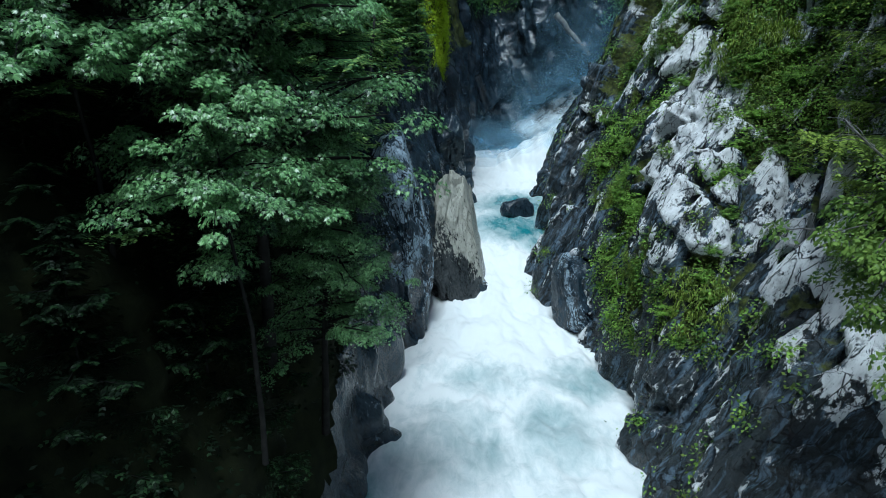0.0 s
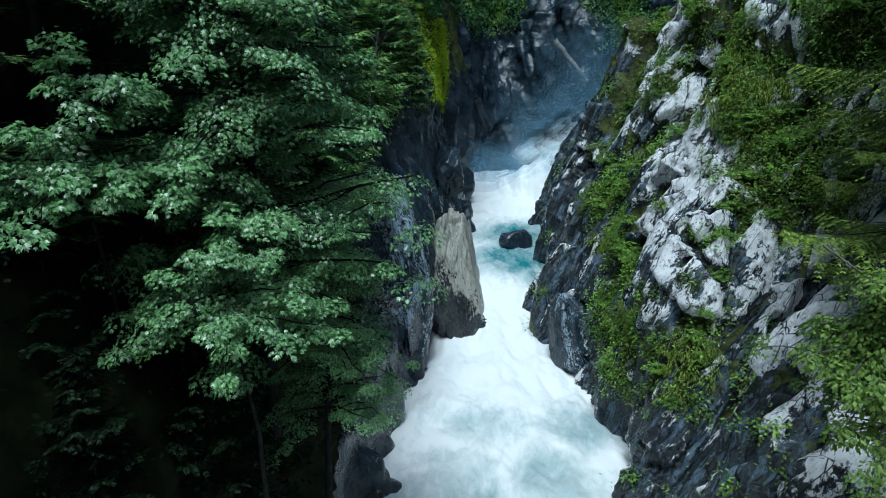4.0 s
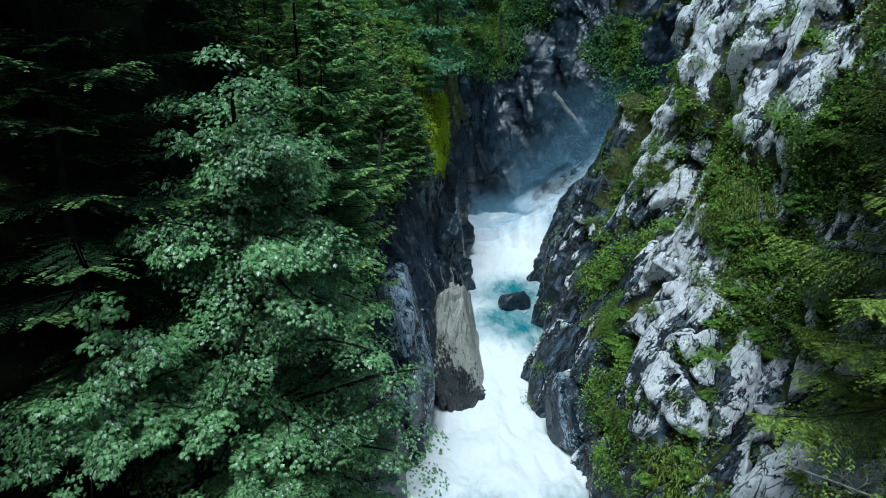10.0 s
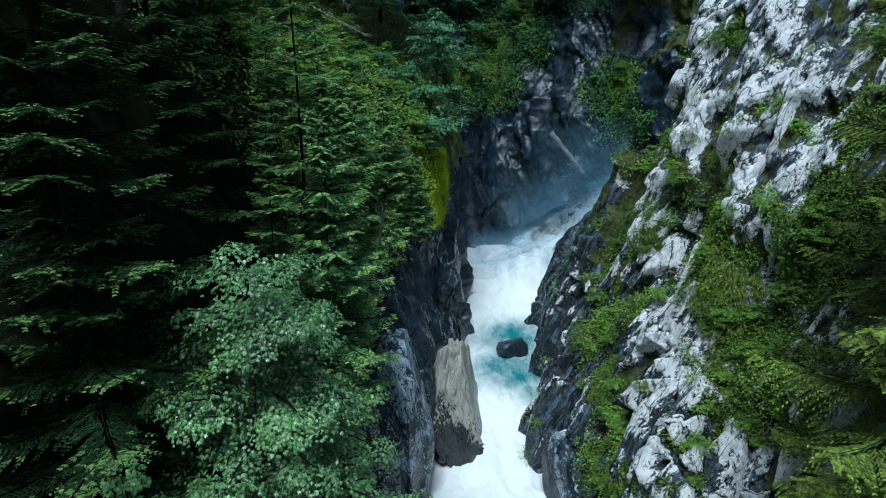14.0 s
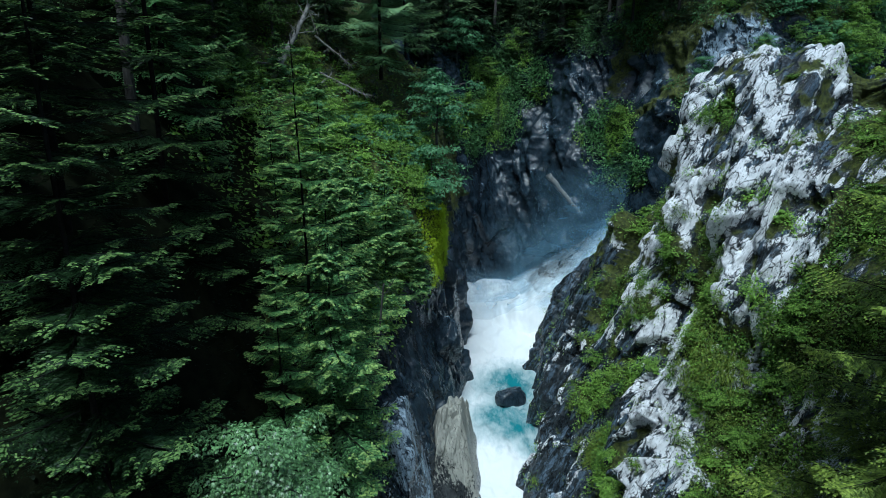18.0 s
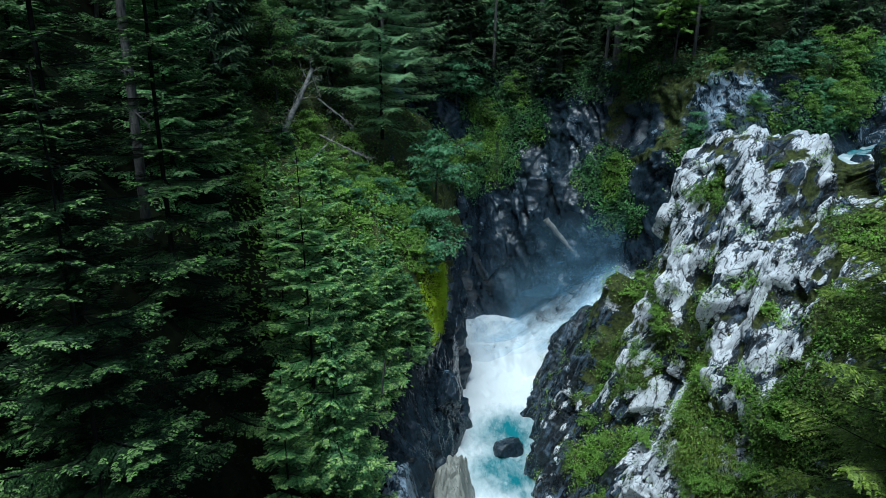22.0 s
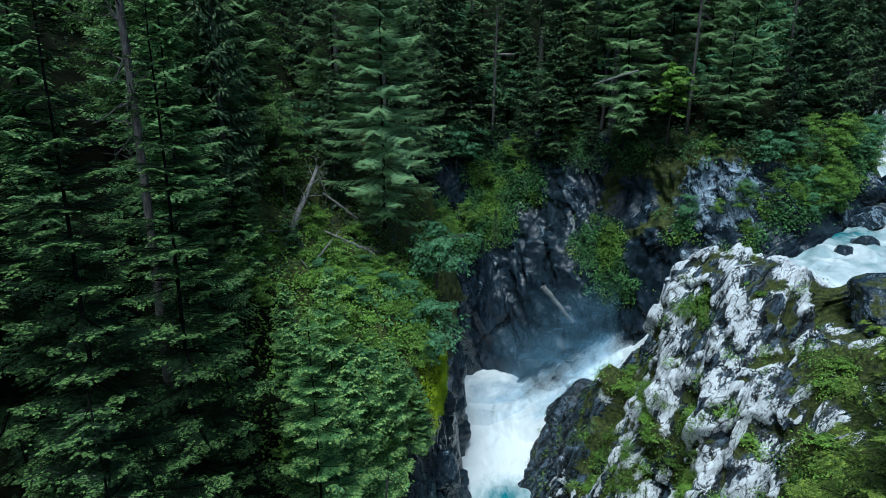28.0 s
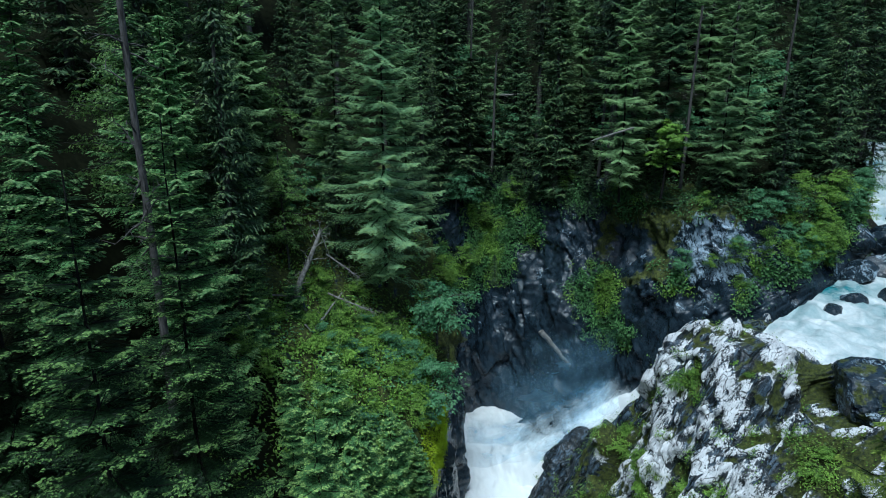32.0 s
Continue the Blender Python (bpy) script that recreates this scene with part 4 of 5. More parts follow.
def spruce(label, h, r, seed, bare=0.12, near=0, coat=None):
    """near 2: each bough is a part; 1 or 0: one crown."""
    root = tagged(new("spruce_tree"), label, "tree")
    (tv, tf), tiers = spruce_parts(h, r, seed, bare, near)
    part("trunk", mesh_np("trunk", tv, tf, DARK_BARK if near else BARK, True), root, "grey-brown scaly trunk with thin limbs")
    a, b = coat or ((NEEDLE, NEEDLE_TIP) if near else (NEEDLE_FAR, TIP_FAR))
    if near == 2:
        for green, shoots in tiers:
            cv, cf = join([green, shoots] if shoots else [green])
            tagged(part("bough", mesh_np("bough", cv, cf, a, extra=b, index=np.arange(len(cf)) >= len(green[1])), root), kind="stuff")
    else:
        gv, gf = join([g for g, _ in tiers])
        sv, sf = join([s for _, s in tiers if s])
        index = np.repeat([0, 1], [len(gf), len(sf)])
        cv, cf = join([(gv, gf), (sv, sf)])
        part("crown", mesh_np("crown", cv, cf, a, extra=b, index=index), root)
    return root


LOBES = [(-2.0, 0.55), (-1.0, 0.85), (0.0, 1.0), (1.0, 0.85), (2.0, 0.55)]


def palmate(c, n, head, size, rng):
    """Five-lobed leaves at c, facing n, pointing along head."""
    head = unit(head - n * np.sum(head * n, -1, keepdims=True))
    side = np.cross(n, head)
    out = []
    for ang, ln in LOBES:
        a = ang * 0.62
        d = head * math.cos(a) + side * math.sin(a)
        tip = c + (d * ln - n * 0.16 * ln) * size[:, None]
        out.append(blades(c - head * (0.05 * size)[:, None], tip, size * 0.165 * ln, n))
    return join(out)


def ovate(c, n, head, size, rng):
    head = unit(head - n * np.sum(head * n, -1, keepdims=True))
    return blades(c, c + head * size[:, None], size * 0.3, n)


def broadleaf(name, label, spread, h, seed, leaf, material, size, clumps, per, trunk_r=0.12, lift=0.35, category="tree", flat=0.35, trunk_label="slim grey trunk", cone=False):
    """A broadleaved tree or shrub: stem, limbs out to leaf clumps, and flat layered sprays of leaves on each."""
    rng = np.random.default_rng(seed)
    wood, limbs, leaves = [], [], []
    lean = rng.normal(0, 0.05, 2)
    k = 8
    zs = np.linspace(0, h * 0.9, k)
    wander = np.cumsum(rng.normal(0, 0.035 * h / 6, (k, 2)), 0)
    stem = np.column_stack([wander[:, 0] + lean[0] * zs, wander[:, 1] + lean[1] * zs, zs])
    wood.append(tube(stem, trunk_r * (1 - 0.85 * np.linspace(0, 1, k)), 8))
    for i in range(clumps):
        f = rng.uniform(lift, 1.0)
        base = np.array([np.interp(f * h * 0.85, zs, stem[:, j]) for j in range(3)])
        az = i * 2.399 + rng.normal(0, 0.3)
        prof = math.sin(math.pi * min(1, max(0.08, (f - lift + 0.12) / (1.12 - lift)))) ** 0.6
        if cone:
            prof = max(0.1, 1 - (f - lift) / (1.04 - lift)) ** 0.5
        L = spread * prof * rng.uniform(0.45, 1.08)
        tip = base + np.array([math.cos(az) * L, math.sin(az) * L, 0.12 * L + rng.normal(0, 0.05) * h])
        s = np.linspace(0, 1, 6)[:, None]
        limb = base + (tip - base) * s + np.array([0, 0, 0.16 * L]) * (s - s ** 2) * 2 + rng.normal(0, 0.03 * L, (6, 3)) * s
        limbs.append(tube(limb, np.linspace(trunk_r * 0.36, trunk_r * 0.06, 6), 5))
        m = int(per * rng.uniform(0.6, 1.4))
        domes = 5
        k_ = rng.integers(0, domes, m)
        u = np.linspace(0.3, 1.0, domes) + rng.normal(0, 0.03, domes)
        mid = np.stack([np.interp(np.clip(u, 0, 1), s[:, 0], limb[:, j]) for j in range(3)], 1)
        mid[:, :2] += rng.normal(0, 0.07 * spread, (domes, 2))
        mid[:, 2] += rng.normal(0, flat * 0.12 * spread, domes)
        wide = spread * rng.uniform(0.08, 0.17, domes)
        ang, rr = rng.uniform(0, 2 * np.pi, m), np.sqrt(rng.random(m))
        flatd = np.stack([np.cos(ang) * rr, np.sin(ang) * rr, -0.55 * rr ** 2 + rng.normal(0, 0.12, m)], 1)
        c = mid[k_] + flatd * wide[k_][:, None]
        away = unit((mid - np.array([stem[:, 0].mean(), stem[:, 1].mean(), 0])) * [1, 1, 0] + 1e-6)[k_]
        n = unit(np.array([0, 0, 0.85]) + flatd * [0.6, 0.6, 0] + away * 0.35 + rng.normal(0, 0.36, (m, 3)))
        head = unit(flatd * [1, 1, 0] + 1e-3) + away * 0.6 + rng.normal(0, 0.4, (m, 3)) - np.array([0, 0, 0.4])
        leaves.append(leaf(c, n, head, size * rng.uniform(0.6, 1.25, m), rng))
    root = tagged(new(name), label, category)
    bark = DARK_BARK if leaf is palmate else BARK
    if category == "tree":
        part("trunk", mesh_np("trunk", *join(wood), bark, True), root, trunk_label)
        for limb, spray in zip(limbs, leaves):
            arm = part("limb", mesh_np("limb", *limb, bark, True), root)
            tagged(part("leaf_spray", mesh_np("leaf_spray", *spray, material), arm), kind="stuff")
    else:
        part("stem", mesh_np("stem", *join(wood + limbs), bark, True), root, trunk_label)
        part("crown", mesh_np("crown", *join(leaves), material), root)
    return root


def at(x, y, z, turn=0, s=1.0, lean=0):
    return pose(x, y, z, lean, 0, turn) @ Matrix.Scale(s, 4)


def odd(m, rng):
    """A pose stretched by chance, so that copies differ in outline."""
    return m @ Matrix.Diagonal((rng.uniform(0.7, 1.5), rng.uniform(0.7, 1.4), rng.uniform(0.5, 1.0), 1))


def place(proto, m):
    ob = copy_thing(proto, m)
    ob.matrix_basis = m
    return ob


def ground_z(sheet, x, y):
    p = sheet.p.reshape(-1, 3)
    d = (p[:, 0] - x) ** 2 + (p[:, 1] - y) ** 2
    near = np.argsort(d)[:6]
    return float(p[near, 2].mean())


RNG = np.random.default_rng(5)


def snap(sheet, x, y, z, lift=0.0):
    """The place on a rock sheet nearest to (x, y, z)."""
    p = sheet.p.reshape(-1, 3)
    q = p[np.argmin(np.sum((p - [x, y, z]) ** 2, 1))]
    return float(q[0]), float(q[1]), float(q[2]) + lift


def clump_mesh(p, n, per, reach, size, leaf, rng, lift=0.5, droop=0.3):
    """Leaf clumps on a face: per leaves round each place p, turned between the face's normal n and the sky."""
    k = len(p)
    scale = rng.uniform(0.6, 1.3, (k, 1, 1))
    off = rng.normal(0, 1, (k, per, 3)) * reach * scale
    c = p[:, None] + off + n[:, None] * (np.abs(rng.normal(0, reach * 0.8, (k, per, 1))) * scale)
    face = unit(n[:, None] * (1 - lift) + np.array([0, 0, lift]) + rng.normal(0, 0.38, (k, per, 3)))
    head = unit(n[:, None] * 0.6 + off / reach * 0.4 + rng.normal(0, 0.5, (k, per, 3)) - np.array([0, 0, droop]))
    return leaf(c.reshape(-1, 3), face.reshape(-1, 3), head.reshape(-1, 3), size * rng.uniform(0.6, 1.3, k * per), rng)


def tufts(p, n, per, length, rng):
    """Grass: blades that rise from each place and arch over."""
    k = len(p)
    base = p[:, None] + rng.normal(0, 0.07, (k, per, 3))
    d = unit(n[:, None] * 0.5 + np.array([0, 0, 0.7]) + rng.normal(0, 0.42, (k, per, 3)))
    ln = length * rng.uniform(0.5, 1.2, (k, per, 1))
    mid = base + d * ln * 0.6
    end = mid + (d * 0.45 - np.array([0, 0, 0.55])) * ln * 0.8
    b, m, e = (a.reshape(-1, 3) for a in (base, mid, end))
    side = unit(np.cross(m - b, [0.3, 0.2, 1.0])) * 0.014
    v = np.stack([b - side, b + side, m + side, m - side, m - side, m + side, e + side * 0.2, e - side * 0.2], 1).reshape(-1, 3)
    return v, np.arange(len(b) * 8).reshape(-1, 4)


def stuff(name, label, category, geometry, material):
    return tagged(new(name, mesh_np(name, *geometry, material)), label, category, kind="stuff")


def mixed(p, seed):
    """Slow random numbers over the plan, to break up the plant cover."""
    return np.array([noise.noise(Vector(v) * 0.45 + Vector((seed, 0, 0))) for v in p])


# ---- maples at the left ----
maple = broadleaf("maple_tree", "broad green maple with layered five-lobed leaves", 3.6, 14.8, 4, palmate, MAPLE, 0.086, 108, 760, 0.16, 0.32, flat=0.17, cone=True)
maple.matrix_basis = at(-4.0, 13.2, 2.4, 110)
tagged(maple, group="maples over the water")
second = broadleaf("maple_tree", "spreading maple leaning out over the gorge", 2.5, 9.6, 9, palmate, MAPLE, 0.1, 34, 480, 0.08, 0.8, flat=0.17)
second.matrix_basis = at(-6.2, 11.0, 2.6, 130)
tagged(second, group="maples over the water")
place(maple, at(-3.0, 13.9, 0.4, 250, 0.62))
place(second, at(-3.4, 10.4, 1.9, 70, 0.78))

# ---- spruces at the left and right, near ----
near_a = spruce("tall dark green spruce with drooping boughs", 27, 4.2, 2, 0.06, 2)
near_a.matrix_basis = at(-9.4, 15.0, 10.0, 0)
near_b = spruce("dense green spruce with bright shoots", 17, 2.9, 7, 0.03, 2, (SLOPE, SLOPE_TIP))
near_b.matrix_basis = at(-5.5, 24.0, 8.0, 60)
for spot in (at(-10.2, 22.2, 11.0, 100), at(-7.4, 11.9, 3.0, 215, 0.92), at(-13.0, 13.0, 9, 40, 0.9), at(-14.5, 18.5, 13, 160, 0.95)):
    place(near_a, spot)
for spot in (at(-7.8, 28.5, 12, 310, 0.62), at(-5.6, 19.6, 6, 270, 0.7)):
    place(near_b, spot)
near_c = spruce("small bushy spruce on the cliff edge", 10, 2.5, 11, 0.02, 1, (SLOPE, SLOPE_TIP))
near_c.matrix_basis = at(-5.0, 30.4, 9.6, 200)
for spot in (at(-5.4, 27.6, 8.0, 120, 1.15), at(-3.4, 34.6, 10.5, 20, 0.85), at(-1.5, 36.6, 10.2, 300, 0.5), at(-4.4, 32.2, 9.5, 220, 1.0), at(-4.4, 22.0, 6.5, 75, 1.15), at(-9.0, 32.5, 16.5, 80, 0.7), at(-6.4, 33.0, 14.0, 250, 1.0), at(-2.6, 36.4, 12.2, 140, 0.5), at(-5.6, 35.4, 14.2, 222, 0.5), at(-10.5, 40.6, 21.6, 310, 0.5), at(-4.6, 24.6, 6.0, 30, 1.0)):
    place(near_c, spot)
shaded = spruce("near-black filler spruce painting in the shade under the maples", 10, 2.5, 12, 0.02, 1, (SHADE, NEEDLE))
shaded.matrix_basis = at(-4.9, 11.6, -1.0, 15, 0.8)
# fillers added to blacken the bank; last three, out of view, block its light
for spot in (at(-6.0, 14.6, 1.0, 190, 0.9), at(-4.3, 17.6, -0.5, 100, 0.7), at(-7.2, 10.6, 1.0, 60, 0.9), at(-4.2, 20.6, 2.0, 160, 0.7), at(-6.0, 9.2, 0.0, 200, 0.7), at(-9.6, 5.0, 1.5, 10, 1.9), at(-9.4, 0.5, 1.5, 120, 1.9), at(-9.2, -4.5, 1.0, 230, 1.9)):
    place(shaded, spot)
mid_a = spruce("tall spruce with drooping boughs above the slope", 25, 3.2, 61, 0.08, 1, (SLOPE, MID_TIP))
mid_a.matrix_basis = at(-12.6, 28.8, 17.0, 0)
for spot in (at(-16.0, 24.0, 17.5, 90, 1.0), at(-15.5, 31.5, 20.5, 200, 1.0), at(-18.5, 19.0, 18.0, 10, 1.05), at(-15.0, 36.0, 23.0, 280, 0.9), at(-21.0, 27.0, 23.0, 45, 1.1)):
    place(mid_a, spot)
right_spruce = spruce("wide spruce with yellowish green shoots beside the buttress", 31, 5.0, 13, 0.03, 2, (OLIVE, OLIVE_TIP))
right_spruce.matrix_basis = at(12.1, 13.4, 1.0, 10)
place(right_spruce, at(14.2, 16.0, 2.0, 170, 0.95))
place(near_b, at(15.2, 16.2, 5.5, 140, 0.95))
place(near_b, at(14.5, 10.0, 1.0, 240, 1.3))
for t in [o for o in bpy.data.objects if o.name.startswith("spruce_tree")]:
    tagged(t, group="spruces near the gorge")

hazel = broadleaf("hazel_tree", "light green broadleaved tree leaning over the pool", 2.0, 9.4, 17, ovate, HAZEL, 0.1, 60, 330, 0.10, 0.66)
hazel.matrix_basis = pose(10.6, 9.4, 0.3, 0, -24, 0)

# ---- forest behind ----
far_kinds = [spruce("tall forest spruce with a grey trunk", 24, 2.7, 20, 0.04), spruce("tall forest spruce with bare lower trunk", 29, 2.8, 31, 0.34), spruce("young forest spruce growing at the rim", 13, 2.2, 42, 0.03)]
hung = spruce("large spruce with long hanging boughs on the slope", 27, 4.7, 71, 0.05, 1, (HUNG, MID_TIP))
hung.matrix_basis = at(-4.4, 45.8, 23.6, 0)
rim = spruce("forest spruce standing at the cliff rim", 22, 3.2, 73, 0.12, 1, (MID, MID_TIP))
rim.matrix_basis = at(16.4, 55.5, 28.5, 0)
for spot in (at(20.8, 58.0, 29.5, 80, 1.1), at(25.2, 51.8, 29.6, 150, 0.9), at(-14.6, 41.0, 26, 220, 0.85), at(-3.0, 52.5, 25.5, 300, 0.9), at(23.6, 51.6, 29.4, 45, 0.85), at(12.8, 67.5, 29.5, 20, 0.9), at(31.0, 53.5, 30.5, 100, 0.8), at(8.4, 71.5, 29.0, 130, 0.85), at(-13.8, 38.0, 24.0, 75, 0.95), at(-8.8, 50.5, 27.0, 160, 1.0), at(-14.5, 46.0, 28.0, 250, 1.0), at(4.6, 75.0, 33.0, 200, 0.9), at(15.8, 71.5, 34.0, 280, 0.95), at(20.0, 66.0, 34.0, 120, 0.9), at(26.0, 62.0, 34.5, 30, 0.95), at(0.0, 71.0, 31.0, 60, 0.95), at(35.0, 60.0, 34.5, 190, 0.9)):
    place(rim, spot)
far_kinds[0].matrix_basis = at(-2.0, 60.5, 26.0, 0, 1.0)
far_kinds[1].matrix_basis = at(11.3, 73.2, 32.4, 40)
far_kinds[2].matrix_basis = at(28.0, 50.0, 29.5, 0, 0.8)
FOREST = [(9.4, 69.5, 28.0, 2, 0.9), (6.2, 71.5, 28.5, 2, 0.7), (14.8, 63.6, 29.0, 2, 0.6),
          (-1.4, 62.0, 24.5, 2, 0.8), (-8.5, 47.5, 25.2, 2, 0.8), (33.5, 56.5, 31, 0, 0.8), (5.4, 60.0, 19.0, 2, 0.25)]
taken = [(-4.4, 45.8), (11.3, 73.2), (22.6, 47.4), (16.4, 55.5), (20.8, 58), (25.2, 51.8), (-11.6, 41), (-3, 52.5), (12.8, 67.5), (31, 53.5), (8.4, 71.5), (-2, 60.5), (28, 50), (-12.1, 24.6), (19.6, 53.6)] + [f[:2] for f in FOREST]
for x, y, z, kind, s in FOREST:
    place(far_kinds[kind], at(x, y, z, RNG.uniform(0, 360), s))
# first five are unseen trees added to shade the near-left bank
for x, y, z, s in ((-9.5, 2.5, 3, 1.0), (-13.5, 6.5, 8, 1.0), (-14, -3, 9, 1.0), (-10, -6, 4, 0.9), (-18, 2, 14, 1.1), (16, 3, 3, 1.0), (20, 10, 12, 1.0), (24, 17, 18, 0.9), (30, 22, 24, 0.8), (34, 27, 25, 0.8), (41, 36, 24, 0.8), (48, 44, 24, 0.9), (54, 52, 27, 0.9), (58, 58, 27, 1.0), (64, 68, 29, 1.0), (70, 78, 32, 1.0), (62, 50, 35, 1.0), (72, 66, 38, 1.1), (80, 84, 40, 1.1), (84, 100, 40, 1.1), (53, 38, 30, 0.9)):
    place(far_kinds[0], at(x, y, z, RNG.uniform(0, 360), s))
NU, NV = far_bank.p.shape[:2]
count = 0
for k in range(9000):
    u, v = RNG.integers(20, NU - 5), RNG.integers(int(NV * 0.72), NV - 2)
    x, y, z = far_bank.p[u, v]
    gap = 6.0 + 0.05 * max(0, y - 40)
    if -0.75 * y - 4 < x < 0.75 * y + 2 and 16 < y < 105 and z > 18 and (y > 36 or x < -22) and (x < -11 or y > 60 or x > 30) and all((x - a) ** 2 + (y - b) ** 2 > gap for a, b in taken) and (x < -6 or z > 26) and y < 90 and count < 92:
        taken.append((x, y))
        count += 1
        place(far_kinds[int(RNG.choice([0, 0, 1, 1, 2]))], at(x, y, z - 0.4, RNG.uniform(0, 360), RNG.uniform(0.62, 1.25), RNG.normal(0, 1.5)) @ Matrix.Diagonal((*[RNG.uniform(0.75, 1.4)] * 2, 1, 1)))
for t in [o for o in bpy.data.objects if o.name.startswith("spruce_tree")]:
    if "group" not in t:
        tagged(t, group="forest spruces")

HU, HV = right_hill.p.shape[:2]
for k in range(16):
    x, y, z = right_hill.p[RNG.integers(14, HU - 2), RNG.integers(2, HV - 8)]
    tagged(place(far_kinds[int(RNG.choice([0, 1]))], at(x, y, z - 0.4, RNG.uniform(0, 360), RNG.uniform(0.85, 1.15))), group="forest spruces")

for k in range(400):
    x, y, z = far_bank.p[RNG.integers(150, NU - 60), RNG.integers(int(NV * 0.6), int(NV * 0.85))]
    if 25.5 < z < 32 and 1 < x < 34 and (x < 18 or z > 28.5) and all((x - a) ** 2 + (y - b) ** 2 > 2.2 for a, b in taken) and count < 140:
        taken.append((x, y))
        count += 1
        tagged(place(far_kinds[2], at(x, y, z - 0.2, RNG.uniform(0, 360), RNG.uniform(0.22, 0.5))), "young spruce growing at the cliff rim", group="forest spruces")

BU, BV = buttress.p.shape[:2]
for k in range(10):
    x, y, z = buttress.p[RNG.integers(0, 12), RNG.integers(80, BV - 10)]
    tagged(place(far_kinds[int(RNG.choice([0, 2]))], at(x, y, z - 0.4, RNG.uniform(0, 360), RNG.uniform(0.7, 1.0))), group="forest spruces")

lime_tree = broadleaf("young_maple_tree", "slender tree with yellow-green young leaves", 1.5, 6.2, 23, palmate, LIME, 0.17, 40, 90, 0.09, 0.35, trunk_label="slim pale trunk")
lime_tree.matrix_basis = at(19.5, 53.6, 29.2, 0, 1.3)

ash = broadleaf("ash_tree", "feathery yellow-green broadleaved tree among the spruces", 3.4, 13.0, 81, ovate, ASH, 0.17, 64, 170, 0.13, 0.25, flat=0.5)
ash.matrix_basis = at(-15.4, 37.0, ground_z(far_bank, -15.4, 37.0) - 0.3, 0)
for x, y, s in ((-16.8, 40.0, 1.1), (-19.2, 36.0, 1.0), (-11.6, 44.5, 0.8), (-20.5, 44.0, 1.15), (-15.2, 48.0, 1.1), (-9.6, 52.0, 0.8)):
    tagged(place(ash, at(x, y, ground_z(far_bank, x, y) - 0.3, RNG.uniform(0, 360), s)), group="ash trees on the slope")

# ---- shrubs ----
willow = broadleaf("willow_shrub", "blue-green willow bush hanging over the cliff", 1.7, 2.6, 51, ovate, SHRUB_BLUE, 0.13, 36, 110, 0.05, 0.1, "shrub", 0.55, "thin brown stems")
willow.matrix_basis = at(-0.6, 41.2, 15.6, 0, 1.6)
alder = broadleaf("alder_shrub", "bright green alder bush on the slope", 1.9, 3.4, 52, ovate, SHRUB, 0.135, 38, 115, 0.05, 0.1, "shrub", 0.5, "thin brown stems")
alder.matrix_basis = at(*snap(far_bank, -2.4, 39.2, 15.2), 0, 0.8)
beech = broadleaf("beech_tree", "fresh green beech with flat layered boughs", 2.6, 4.6, 53, ovate, SHRUB_BLUE, 0.19, 40, 90, 0.08, 0.3, "tree", 0.22)
beech.matrix_basis = at(-0.4, 44.8, 19.0, 0, 1.3)
for x, y, s in ((1.5, 66.5, 1.3), (6.5, 73.0, 1.6), (12.0, 70.0, 1.4), (17.6, 63.5, 1.5), (23.0, 59.0, 1.3), (28.0, 57.0, 1.5), (-9.0, 53.0, 1.6), (-13.0, 49.0, 1.4), (3.0, 78.0, 1.8), (19.0, 71.0, 1.8), (-5.5, 56.0, 1.3), (31.0, 60.0, 1.6)):
    place(beech, at(x, y, ground_z(far_bank, x, y) - 0.3, RNG.uniform(0, 360), s))
small = broadleaf("bush", "low leafy bush rooted in a rock ledge", 0.75, 0.9, 54, ovate, SHRUB, 0.085, 24, 66, 0.02, 0.05, "shrub", 0.6, "thin stems")
small.matrix_basis = at(9.3, 34.0, 6.8, 0, 1.2)
fern = broadleaf("fern_bush", "yellow-green leafy tuft on the rock", 0.7, 0.6, 55, ovate, LIME, 0.085, 22, 66, 0.015, 0.05, "shrub", 0.5, "thin stems")
fern.matrix_basis = at(8.2, 26.0, 3.6, 0)
for x, y, z, s in ((-4.6, 41.5, 18.6, 0.8), (-5.4, 37.0, 15.6, 0.7), (-1.2, 47.8, 19.2, 0.8), (20.8, 50.6, 23.6, 0.7), (-6.6, 40.6, 19.8, 0.6), (-1.6, 40.4, 15.2, 0.75), (-3.0, 38.2, 14.2, 0.6), (-2.4, 40.6, 17.2, 0.6)):
    place(willow, at(*(snap(far_bank, x, y, z, -0.2) if x < 0 else (x, y, z)), RNG.uniform(0, 360), s * 1.1))
